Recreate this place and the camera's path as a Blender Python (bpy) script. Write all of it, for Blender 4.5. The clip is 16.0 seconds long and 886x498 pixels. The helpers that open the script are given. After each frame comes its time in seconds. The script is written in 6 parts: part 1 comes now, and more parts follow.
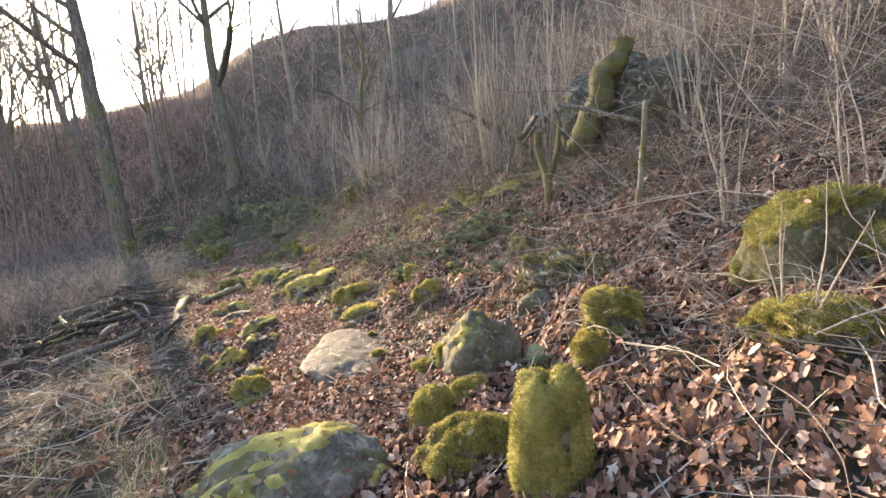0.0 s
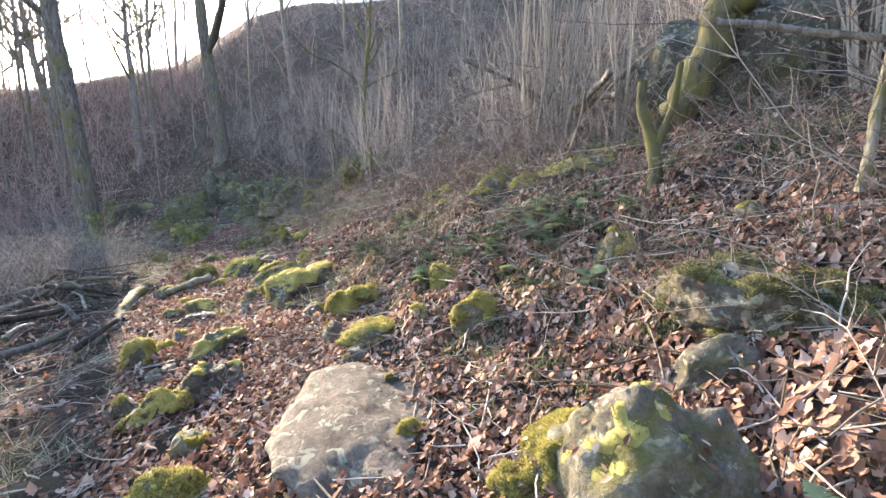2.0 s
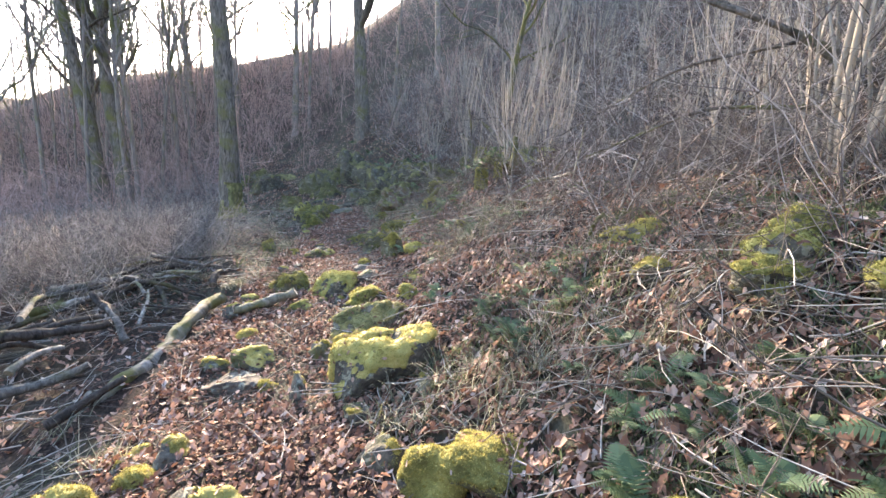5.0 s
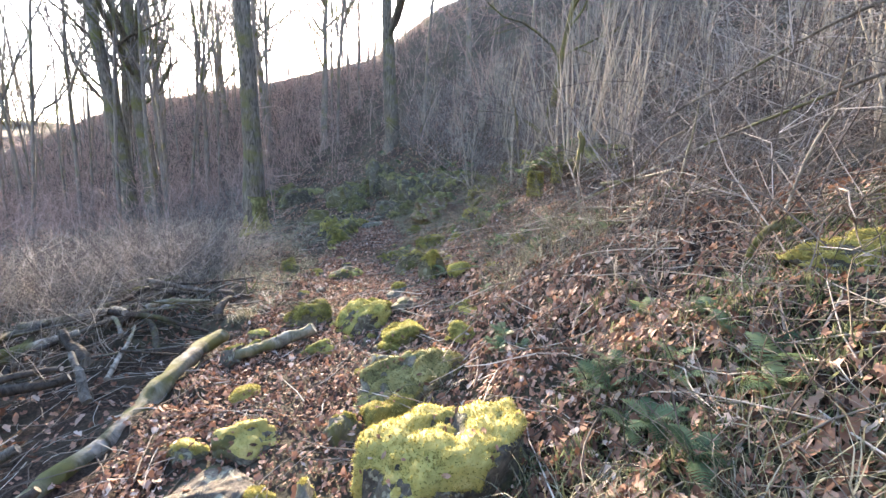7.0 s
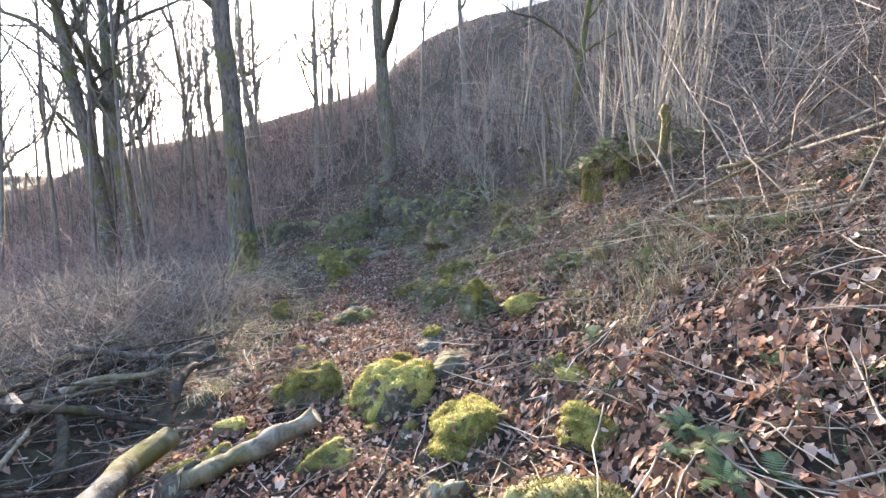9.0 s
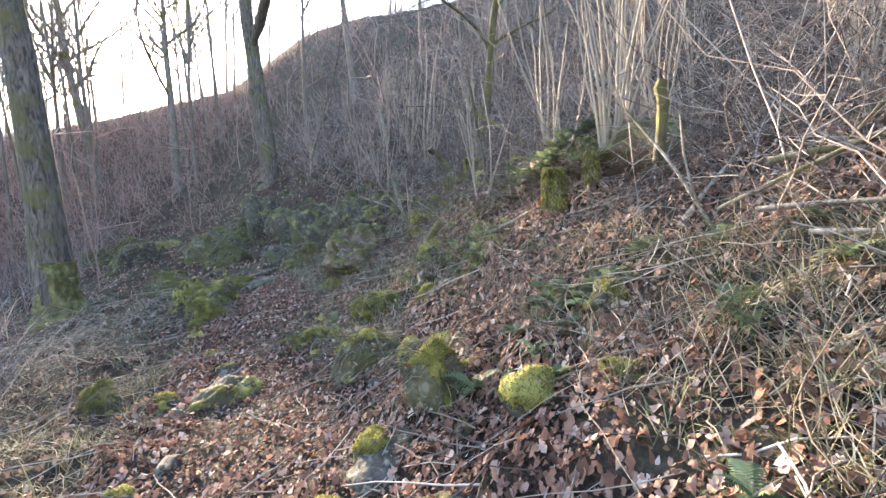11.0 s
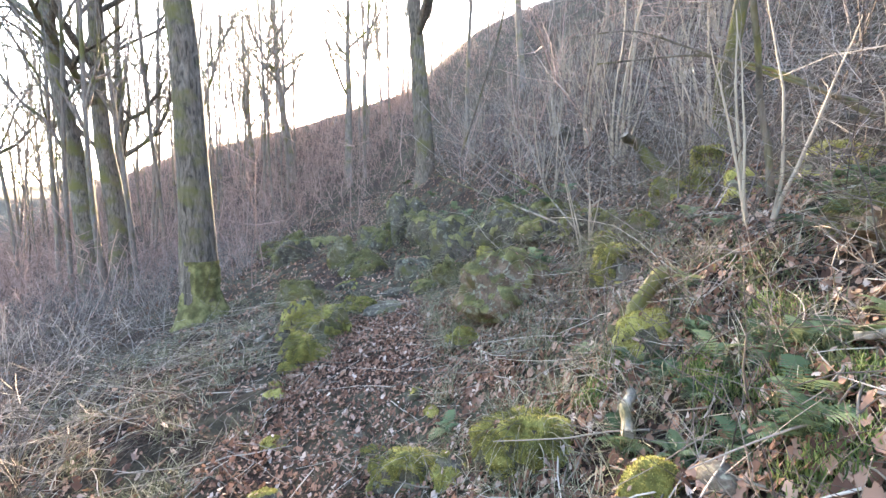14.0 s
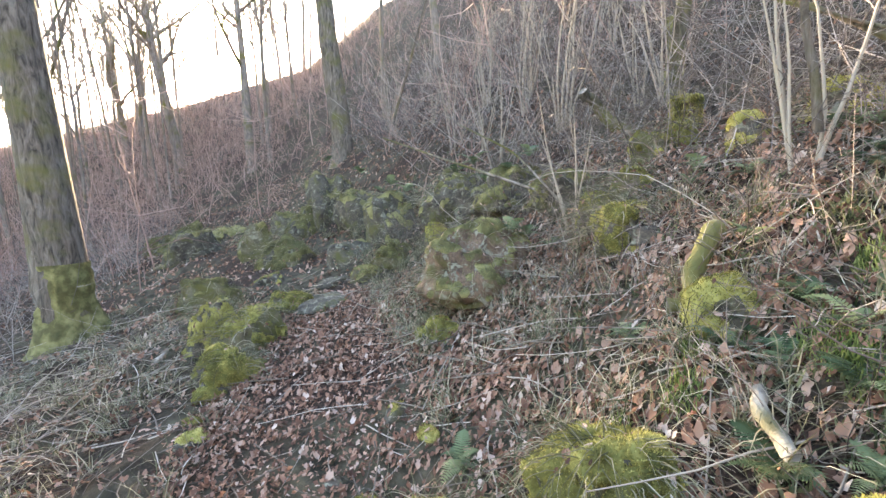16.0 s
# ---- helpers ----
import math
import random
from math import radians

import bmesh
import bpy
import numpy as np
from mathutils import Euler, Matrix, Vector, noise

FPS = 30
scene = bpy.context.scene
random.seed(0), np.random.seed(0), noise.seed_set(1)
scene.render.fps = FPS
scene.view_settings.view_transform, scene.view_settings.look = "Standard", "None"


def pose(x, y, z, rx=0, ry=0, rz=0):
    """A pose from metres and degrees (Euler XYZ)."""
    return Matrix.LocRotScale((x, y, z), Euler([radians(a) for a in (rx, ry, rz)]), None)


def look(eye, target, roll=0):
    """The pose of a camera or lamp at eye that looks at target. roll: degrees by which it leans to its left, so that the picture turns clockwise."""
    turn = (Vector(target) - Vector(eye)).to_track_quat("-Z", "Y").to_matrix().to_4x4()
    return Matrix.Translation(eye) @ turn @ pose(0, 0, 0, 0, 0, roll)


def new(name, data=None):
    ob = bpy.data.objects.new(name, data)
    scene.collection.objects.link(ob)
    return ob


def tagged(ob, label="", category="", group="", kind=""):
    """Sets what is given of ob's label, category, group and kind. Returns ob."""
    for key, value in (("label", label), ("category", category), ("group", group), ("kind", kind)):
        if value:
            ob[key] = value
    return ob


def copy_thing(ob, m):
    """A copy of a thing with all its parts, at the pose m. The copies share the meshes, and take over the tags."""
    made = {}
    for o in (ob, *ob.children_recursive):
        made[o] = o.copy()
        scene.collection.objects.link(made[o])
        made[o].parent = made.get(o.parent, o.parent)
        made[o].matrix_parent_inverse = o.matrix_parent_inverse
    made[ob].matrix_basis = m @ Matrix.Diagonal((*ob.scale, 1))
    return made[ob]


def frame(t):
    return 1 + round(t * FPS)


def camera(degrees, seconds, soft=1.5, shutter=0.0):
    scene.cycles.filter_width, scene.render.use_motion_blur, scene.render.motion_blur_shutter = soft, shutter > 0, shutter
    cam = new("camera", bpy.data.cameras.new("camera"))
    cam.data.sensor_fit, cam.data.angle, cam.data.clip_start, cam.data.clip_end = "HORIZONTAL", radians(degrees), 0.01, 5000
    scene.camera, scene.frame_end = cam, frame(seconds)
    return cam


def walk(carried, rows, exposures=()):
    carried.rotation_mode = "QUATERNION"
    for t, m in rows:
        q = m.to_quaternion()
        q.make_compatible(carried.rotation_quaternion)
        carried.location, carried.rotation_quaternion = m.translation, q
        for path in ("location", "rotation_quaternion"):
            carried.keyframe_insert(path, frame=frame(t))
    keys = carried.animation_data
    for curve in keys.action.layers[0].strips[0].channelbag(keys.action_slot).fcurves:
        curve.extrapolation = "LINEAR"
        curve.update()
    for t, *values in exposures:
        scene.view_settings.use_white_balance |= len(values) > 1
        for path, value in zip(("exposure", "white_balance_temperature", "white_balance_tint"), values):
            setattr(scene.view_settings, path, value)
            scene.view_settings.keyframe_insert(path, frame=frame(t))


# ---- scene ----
cam = camera(94.0, 16.0)
PATH = [
    (0, (2.202, -0.677, 1.873), (2.458, 1.292, 1.637), -4.0),
    (0.5, (2.03, -0.262, 1.692), (2.412, 1.685, 1.437), -3.9),
    (1, (2.012, 0.267, 1.641), (2.436, 2.201, 1.358), -3.7),
    (1.5, (1.896, 0.695, 1.697), (2.276, 2.638, 1.416), -2.6),
    (2, (1.908, 1.101, 1.697), (2.2, 3.062, 1.431), -0.9),
    (2.5, (2.07, 1.603, 1.856), (2.281, 3.572, 1.577), 0.2),
    (3, (2.136, 1.944, 1.905), (2.299, 3.919, 1.635), 1.2),
    (3.5, (2.037, 2.565, 1.965), (2.094, 4.546, 1.695), 1.9),
    (4, (1.953, 3.059, 2.056), (1.878, 5.036, 1.761), 2.8),
    (4.5, (1.88, 3.375, 2.103), (1.676, 5.335, 1.759), 3.7),
    (4.7, (1.812, 3.511, 2.103), (1.564, 5.463, 1.748), 4.1),
    (6.8, (1.234, 4.844, 1.953), (0.81, 6.771, 1.631), 3.3),
    (7, (1.168, 4.982, 1.947), (0.737, 6.911, 1.643), 3.1),
    (7.5, (0.95, 5.298, 1.903), (0.516, 7.237, 1.676), 3.1),
    (8, (0.732, 5.699, 1.85), (0.22, 7.626, 1.693), 2.8),
    (8.5, (0.558, 6.119, 1.764), (0.018, 8.038, 1.602), 1.5),
    (9, (0.298, 6.494, 1.674), (-0.129, 8.441, 1.511), -0.5),
    (9.5, (0.102, 6.911, 1.698), (-0.191, 8.885, 1.565), -1.8),
    (9.7, (0.007, 7.057, 1.705), (-0.224, 9.039, 1.576), -2.0),
    (11.8, (-0.407, 8.883, 1.815), (-0.243, 10.869, 1.645), -2.5),
    (12, (-0.416, 9.075, 1.808), (-0.334, 11.062, 1.6), -1.3),
    (12.5, (-0.351, 9.584, 1.942), (-0.545, 11.552, 1.643), 0.6),
    (13, (-0.394, 10.027, 2.031), (-0.754, 11.968, 1.711), 1.5),
    (13.5, (-0.543, 10.431, 2.097), (-1.057, 12.345, 1.832), 1.3),
    (14, (-0.631, 10.81, 2.117), (-1.276, 12.698, 1.976), 0.3),
    (14.5, (-0.837, 11.058, 2.126), (-1.439, 12.964, 2.083), -1.0),
    (15, (-1.056, 11.295, 2.096), (-1.531, 13.237, 2.039), -2.8),
    (15.5, (-1.222, 11.446, 2.059), (-1.599, 13.404, 1.91), -3.3),
    (16, (-1.401, 11.569, 1.95), (-1.643, 13.542, 1.728), -2.3),
]
walk(cam, [(t, look(eye, target, roll)) for t, eye, target, roll in PATH],
     [(0, 3.9, 6800, 12), (1.2, 3.95, 6600, 12), (2, 4.1, 6000, 12), (4, 4.2, 5900, 12), (7, 4.2, 6000, 12), (9, 4.15, 6000, 12), (12, 4.5, 6250, 12), (14.5, 4.9, 6700, 12), (16, 4.9, 7100, 13)])

# ---- world and sun ----
SUN_AZ, SUN_EL = -31.7, 16.5
world = bpy.data.worlds.new("world")
scene.world = world
world.use_nodes = True
wn = world.node_tree.nodes
sky = wn.new("ShaderNodeTexSky")
sky.sky_type = "NISHITA"
sky.sun_disc = False
sky.sun_elevation = radians(SUN_EL)
sky.sun_rotation = radians(SUN_AZ)
sky.dust_density = 1.4
sky.air_density = 1.0
wn["Background"].inputs["Strength"].default_value = 0.08
world.node_tree.links.new(sky.outputs[0], wn["Background"].inputs[0])
sun_dir = Vector((math.sin(radians(SUN_AZ)) * math.cos(radians(SUN_EL)), math.cos(radians(SUN_AZ)) * math.cos(radians(SUN_EL)), math.sin(radians(SUN_EL))))
sun_data = bpy.data.lights.new("sun", "SUN")
sun_data.energy = 4.4
sun_data.angle = radians(1.2)
sun_data.color = (1.0, 0.78, 0.52)
sun = new("sun", sun_data)
sun.matrix_world = look(sun_dir * 100, (0, 0, 0))


# ---- materials ----
def ramp(nt, stops):
    r = nt.nodes.new("ShaderNodeValToRGB")
    e = r.color_ramp.elements
    while len(e) < len(stops):
        e.new(0.5)
    for el, (p, c) in zip(e, stops):
        el.position = p
        el.color = (*c, 1)
    return r


def noise_node(nt, scale, detail=4, rough=0.55, coords=None, dist=0.0):
    n = nt.nodes.new("ShaderNodeTexNoise")
    n.inputs["Scale"].default_value = scale
    n.inputs["Detail"].default_value = detail
    n.inputs["Roughness"].default_value = rough
    n.inputs["Distortion"].default_value = dist
    if coords is not None:
        nt.links.new(coords, n.inputs["Vector"])
    return n


def mixed(nt, fac, a, b, mode="MIX"):
    m = nt.nodes.new("ShaderNodeMix")
    m.data_type, m.blend_type = "RGBA", mode
    if isinstance(fac, (int, float)):
        m.inputs[0].default_value = fac
    else:
        nt.links.new(fac, m.inputs[0])
    for i, v in ((6, a), (7, b)):
        if isinstance(v, tuple):
            m.inputs[i].default_value = (*v, 1)
        else:
            nt.links.new(v, m.inputs[i])
    return m.outputs[2]


def material(name, rough=0.85):
    m = bpy.data.materials.new(name)
    m.use_nodes = True
    b = m.node_tree.nodes["Principled BSDF"]
    b.inputs["Roughness"].default_value = rough
    b.inputs["Specular IOR Level"].default_value = 0.12
    return m, m.node_tree, b


def bumped(nt, b, height, strength, dist):
    bp = nt.nodes.new("ShaderNodeBump")
    bp.inputs["Strength"].default_value = strength
    bp.inputs["Distance"].default_value = dist
    nt.links.new(height, bp.inputs["Height"])
    nt.links.new(bp.outputs[0], b.inputs["Normal"])


def world_pos(nt):
    return nt.nodes.new("ShaderNodeNewGeometry").outputs["Position"]


def obj_pos(nt):
    return nt.nodes.new("ShaderNodeTexCoord").outputs["Object"]


def island(nt):
    return nt.nodes.new("ShaderNodeNewGeometry").outputs["Random Per Island"]


def obj_random(nt):
    return nt.nodes.new("ShaderNodeObjectInfo").outputs["Random"]


def soil_material():
    m, nt, b = material("forest_soil", 0.95)
    p = world_pos(nt)
    big, mid, fine = noise_node(nt, 0.7, 4, 0.6, p), noise_node(nt, 6, 5, 0.6, p), noise_node(nt, 45, 4, 0.7, p)
    # soil colours kept near black, painting in the shade between the leaves
    litter = ramp(nt, [(0.36, (0.009, 0.0065, 0.005)), (0.54, (0.035, 0.023, 0.018)), (0.74, (0.13, 0.086, 0.064))])
    nt.links.new(fine.outputs[0], litter.inputs[0])
    grey = ramp(nt, [(0.35, (0.018, 0.017, 0.012)), (0.65, (0.085, 0.076, 0.05))])
    nt.links.new(mid.outputs[0], grey.inputs[0])
    pick = ramp(nt, [(0.42, (0, 0, 0)), (0.6, (1, 1, 1))])
    nt.links.new(big.outputs[0], pick.inputs[0])
    c = mixed(nt, pick.outputs[0], litter.outputs[0], grey.outputs[0])
    nt.links.new(c, b.inputs["Base Color"])
    bumped(nt, b, fine.outputs[0], 0.8, 0.03)
    return m


def rock_material(name, dark, light, moss_amount=0.35):
    m, nt, b = material(name, 0.85)
    p = world_pos(nt)
    mid, fine, spot = noise_node(nt, 5, 6, 0.65, p), noise_node(nt, 40, 5, 0.7, p), noise_node(nt, 11, 3, 0.6, p, 1.0)
    base = ramp(nt, [(0.3, dark), (0.7, light)])
    nt.links.new(mid.outputs[0], base.inputs[0])
    grain = ramp(nt, [(0.3, (0.6, 0.6, 0.6)), (0.7, (1.25, 1.22, 1.15))])
    nt.links.new(fine.outputs[0], grain.inputs[0])
    c = mixed(nt, 1.0, base.outputs[0], grain.outputs[0], "MULTIPLY")
    lichen = ramp(nt, [(0.56, (0, 0, 0)), (0.62, (1, 1, 1))])
    nt.links.new(spot.outputs[0], lichen.inputs[0])
    c = mixed(nt, lichen.outputs[0], c, (0.19, 0.185, 0.14))
    stain = noise_node(nt, 3.2, 5, 0.7, p, 0.6)
    green = ramp(nt, [(0.62 - moss_amount * 0.4, (0, 0, 0)), (0.78 - moss_amount * 0.4, (1, 1, 1))])
    nt.links.new(stain.outputs[0], green.inputs[0])
    c = mixed(nt, green.outputs[0], c, (0.075, 0.072, 0.026))
    nt.links.new(c, b.inputs["Base Color"])
    bumped(nt, b, fine.outputs[0], 0.7, 0.02)
    return m


def leafy(name, stops, glow=0.35, per_object=False, rough=0.7, noise_scale=0.0):
    """A thin leaf or moss surface that lets part of the light through."""
    m, nt, b = material(name, rough)
    r = ramp(nt, stops)
    src = obj_random(nt) if per_object else island(nt)
    if noise_scale:
        n = noise_node(nt, noise_scale, 4, 0.6, world_pos(nt))
        mm = nt.nodes.new("ShaderNodeMath")
        mm.operation = "MULTIPLY_ADD"
        nt.links.new(src, mm.inputs[0])
        mm.inputs[1].default_value = 0.45
        sc = nt.nodes.new("ShaderNodeMath")
        sc.operation = "MULTIPLY_ADD"
        nt.links.new(n.outputs[0], sc.inputs[0])
        sc.inputs[1].default_value = 1.1
        sc.inputs[2].default_value = -0.27
        nt.links.new(sc.outputs[0], mm.inputs[2])
        src = mm.outputs[0]
    nt.links.new(src, r.inputs[0])
    nt.links.new(r.outputs[0], b.inputs["Base Color"])
    t = nt.nodes.new("ShaderNodeBsdfTranslucent")
    nt.links.new(r.outputs[0], t.inputs[0])
    mx = nt.nodes.new("ShaderNodeMixShader")
    mx.inputs[0].default_value = glow
    nt.links.new(b.outputs[0], mx.inputs[1])
    nt.links.new(t.outputs[0], mx.inputs[2])
    nt.links.new(mx.outputs[0], nt.nodes["Material Output"].inputs[0])
    return m


def bark_material(name, dark, light, moss=0.0, scale=14):
    m, nt, b = material(name, 0.9)
    p = obj_pos(nt)
    mp = nt.nodes.new("ShaderNodeMapping")
    mp.inputs["Scale"].default_value = (1, 1, 0.22)
    nt.links.new(p, mp.inputs["Vector"])
    rid = noise_node(nt, scale, 6, 0.7, mp.outputs[0], 0.8)
    big = noise_node(nt, 1.3, 4, 0.6, p)
    base = ramp(nt, [(0.35, dark), (0.68, light)])
    nt.links.new(rid.outputs[0], base.inputs[0])
    pick = ramp(nt, [(0.55 - moss * 0.4, (0, 0, 0)), (0.7 - moss * 0.4, (1, 1, 1))])
    nt.links.new(big.outputs[0], pick.inputs[0])
    c = mixed(nt, pick.outputs[0], base.outputs[0], (0.10, 0.095, 0.035) if moss < 0.5 else (0.105, 0.10, 0.035))
    nt.links.new(c, b.inputs["Base Color"])
    bumped(nt, b, rid.outputs[0], 1.0, 0.03)
    return m


def twig_material(name, stops, rough=0.8):
    m, nt, b = material(name, rough)
    r = ramp(nt, stops)
    nt.links.new(island(nt), r.inputs[0])
    nt.links.new(r.outputs[0], b.inputs["Base Color"])
    return m


SOIL = soil_material()
ROCK_GREY = rock_material("grey_stone", (0.04, 0.037, 0.031), (0.175, 0.16, 0.135), 0.36)
# the dark stone is lowered further so shade on rock sides is in its colour
ROCK_DARK = rock_material("dark_stone", (0.022, 0.02, 0.017), (0.12, 0.108, 0.09), 0.25)
ROCK_MOSSY = rock_material("mossy_stone", (0.04, 0.036, 0.025), (0.16, 0.145, 0.10), 0.42)
ROCK_PALE = rock_material("worn_pale_stone", (0.045, 0.037, 0.03), (0.155, 0.13, 0.108), 0.05)
EARTH = rock_material("root_earth", (0.05, 0.035, 0.025), (0.19, 0.135, 0.10), 0.3)
MOSS = leafy("moss", [(0.06, (0.075, 0.068, 0.02)), (0.4, (0.22, 0.198, 0.06)), (0.7, (0.40, 0.35, 0.115)), (0.95, (0.56, 0.49, 0.21))], 0.35, noise_scale=7)
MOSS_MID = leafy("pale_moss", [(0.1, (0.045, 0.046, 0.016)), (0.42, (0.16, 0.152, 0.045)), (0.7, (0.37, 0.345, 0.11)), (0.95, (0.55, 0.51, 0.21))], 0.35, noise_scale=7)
# darker copy of the moss with shade put into its colour
MOSS_SHADED = leafy("shaded_moss", [(0.12, (0.022, 0.022, 0.011)), (0.5, (0.115, 0.11, 0.045)), (0.9, (0.36, 0.335, 0.15))], 0.3, noise_scale=6)
LEAF = leafy("dead_oak_leaf", [(0.0, (0.06, 0.034, 0.026)), (0.35, (0.165, 0.088, 0.06)), (0.7, (0.28, 0.165, 0.117)), (0.92, (0.36, 0.255, 0.205)), (1.0, (0.50, 0.41, 0.35))], 0.25)
FERN = leafy("fern_leaf", [(0.0, (0.045, 0.072, 0.038)), (0.5, (0.095, 0.135, 0.072)), (1.0, (0.21, 0.245, 0.125))], 0.35, per_object=True, rough=0.5)
SPRIG = leafy("green_sprig", [(0.0, (0.035, 0.05, 0.025)), (0.5, (0.09, 0.108, 0.055)), (1.0, (0.21, 0.215, 0.115))], 0.35)
HAIRCAP = leafy("haircap_moss", [(0.0, (0.045, 0.075, 0.025)), (0.5, (0.12, 0.17, 0.055)), (1.0, (0.26, 0.30, 0.11))], 0.4)
GRASS = leafy("dry_grass", [(0.0, (0.06, 0.068, 0.035)), (0.4, (0.13, 0.125, 0.075)), (0.75, (0.24, 0.22, 0.15)), (1.0, (0.40, 0.37, 0.29))], 0.3)
BARK = bark_material("oak_bark", (0.035, 0.03, 0.025), (0.20, 0.17, 0.14), 0.12)
BARK_MOSS = bark_material("mossy_bark", (0.03, 0.027, 0.02), (0.13, 0.115, 0.08), 0.3)
BARK_PALE = bark_material("pale_bark", (0.07, 0.06, 0.05), (0.38, 0.34, 0.29), 0.12, 11)
BARK_GREY = bark_material("weathered_branch", (0.045, 0.039, 0.034), (0.21, 0.19, 0.165), 0.1, 20)
BARK_FAR = bark_material("distant_bark", (0.09, 0.075, 0.065), (0.25, 0.21, 0.18), 0.1)
SHOOT = twig_material("hazel_shoot", [(0.0, (0.12, 0.095, 0.07)), (0.5, (0.25, 0.21, 0.165)), (1.0, (0.42, 0.38, 0.31))])
TWIG = twig_material("brush_twig", [(0.0, (0.055, 0.042, 0.036)), (0.5, (0.13, 0.105, 0.09)), (1.0, (0.27, 0.23, 0.20))])
# twig colour toned grey as the brush looks in shade
SHADE_TWIG = twig_material("grey_shaded_twig", [(0.0, (0.06, 0.048, 0.044)), (0.5, (0.145, 0.122, 0.112)), (1.0, (0.36, 0.32, 0.295))])
# reddish twigs lightened so the haze on the far slope is in their colour
TWIG_HAZED = twig_material("hazed_far_brush", [(0.0, (0.15, 0.095, 0.08)), (0.5, (0.30, 0.20, 0.172)), (1.0, (0.44, 0.315, 0.275))])
STICK = twig_material("fallen_stick", [(0.0, (0.06, 0.047, 0.038)), (0.6, (0.17, 0.14, 0.115)), (1.0, (0.42, 0.37, 0.32))])
BRAMBLE = twig_material("bramble_stem", [(0.0, (0.07, 0.056, 0.048)), (0.6, (0.19, 0.162, 0.138)), (1.0, (0.40, 0.35, 0.30))])
BARK_BIRCH = bark_material("worn_birch_bark", (0.035, 0.03, 0.025), (0.36, 0.325, 0.28), 0.32, 7)
BARK_DARK = bark_material("rotten_dark_bark", (0.018, 0.015, 0.013), (0.095, 0.08, 0.068), 0.05, 16)
BRANCH_DARK = twig_material("dark_dead_branch", [(0.0, (0.05, 0.042, 0.036)), (1.0, (0.16, 0.135, 0.11))])

# ---- lie of the land ----
PATH_Y = np.array([-3, 1, 3, 5, 7, 9, 11, 13, 15, 18, 24, 40, 60, 90.0])
PATH_X = np.array([2.1, 2.0, 1.6, 0.75, -0.2, -1.0, -1.6, -2.2, -2.9, -4.4, -8, -16, -22, -30])
ALONG = np.array([-3, 1, 4, 7, 10, 13, 16, 20, 23, 27.0])
# height of the ground along the walk, by distance to the side of the path
ACROSS = {
    -16: (-2.37, -2.31, -2.25, -2.18, -2.08, -1.96, -2.0, -1.9, -1.6, -1.2),
    -7: (-0.91, -0.86, -0.8, -0.69, -0.65, -0.62, -0.6, -0.3, 0.0, 0.5),
    -3: (-0.05, -0.15, -0.25, -0.25, -0.1, 0.0, 0.1, 0.45, 0.7, 1.3),
    -1: (0.38, 0.3, 0.15, 0.05, 0.01, 0.06, 0.35, 0.8, 1.05, 1.7),
    0: (0.48, 0.46, 0.35, 0.15, 0.17, 0.06, 0.45, 0.92, 1.25, 2.0),
    1: (0.69, 0.57, 0.42, 0.23, 0.41, 0.35, 0.6, 1.08, 1.6, 2.6),
    2: (1.06, 1.01, 0.93, 0.84, 0.85, 1.05, 1.0, 1.3, 2.35, 3.4),
    3.5: (1.71, 1.78, 1.85, 1.84, 1.72, 2.08, 2.2, 2.3, 3.2, 4.2),
    7: (3.2, 3.12, 3.04, 3.01, 3.01, 2.95, 3.5, 4.1, 4.9, 6.2),
    14: (6.89, 6.88, 6.87, 6.86, 6.85, 6.86, 7.3, 7.9, 8.6, 10.0),
}
SIDE = np.array(list(ACROSS), float)
LAND = np.array(list(ACROSS.values()))
LATTICE = np.random.RandomState(7).rand(256, 256)


def vnoise(x, y):
    xi, yi = np.floor(x).astype(int), np.floor(y).astype(int)
    fx, fy = x - xi, y - yi
    fx, fy = fx * fx * (3 - 2 * fx), fy * fy * (3 - 2 * fy)
    a, b = LATTICE[xi % 256, yi % 256], LATTICE[(xi + 1) % 256, yi % 256]
    c, d = LATTICE[xi % 256, (yi + 1) % 256], LATTICE[(xi + 1) % 256, (yi + 1) % 256]
    return (a * (1 - fx) + b * fx) * (1 - fy) + (c * (1 - fx) + d * fx) * fy - 0.5


def off_path(x, y):
    return x - np.interp(y, PATH_Y, PATH_X)


def plain_land(d, y):
    yy = np.clip(y, ALONG[0], ALONG[-1])
    j = np.clip(np.searchsorted(ALONG, yy, "right") - 1, 0, len(ALONG) - 2)
    b = (yy - ALONG[j]) / (ALONG[j + 1] - ALONG[j])
    dd = np.clip(d, SIDE[0], SIDE[-1])
    i = np.clip(np.searchsorted(SIDE, dd, "right") - 1, 0, len(SIDE) - 2)
    a = (dd - SIDE[i]) / (SIDE[i + 1] - SIDE[i])
    z = (LAND[i, j] * (1 - a) + LAND[i + 1, j] * a) * (1 - b) + (LAND[i, j + 1] * (1 - a) + LAND[i + 1, j + 1] * a) * b
    z = z + np.clip(d - 14, 0, 45) * 0.5 - np.clip(-16 - d, 0, 40) * 0.12
    far = np.interp(y, [27, 34, 40, 50, 60, 90], [0, 2.6, 5.5, 11.2, 16.2, 24.3])
    return z + far * np.interp(d, [-60, -40, -12, 0, 9, 16, 28], [0.75, 1.0, 1.0, 1.03, 1.06, 0.95, 0.6])


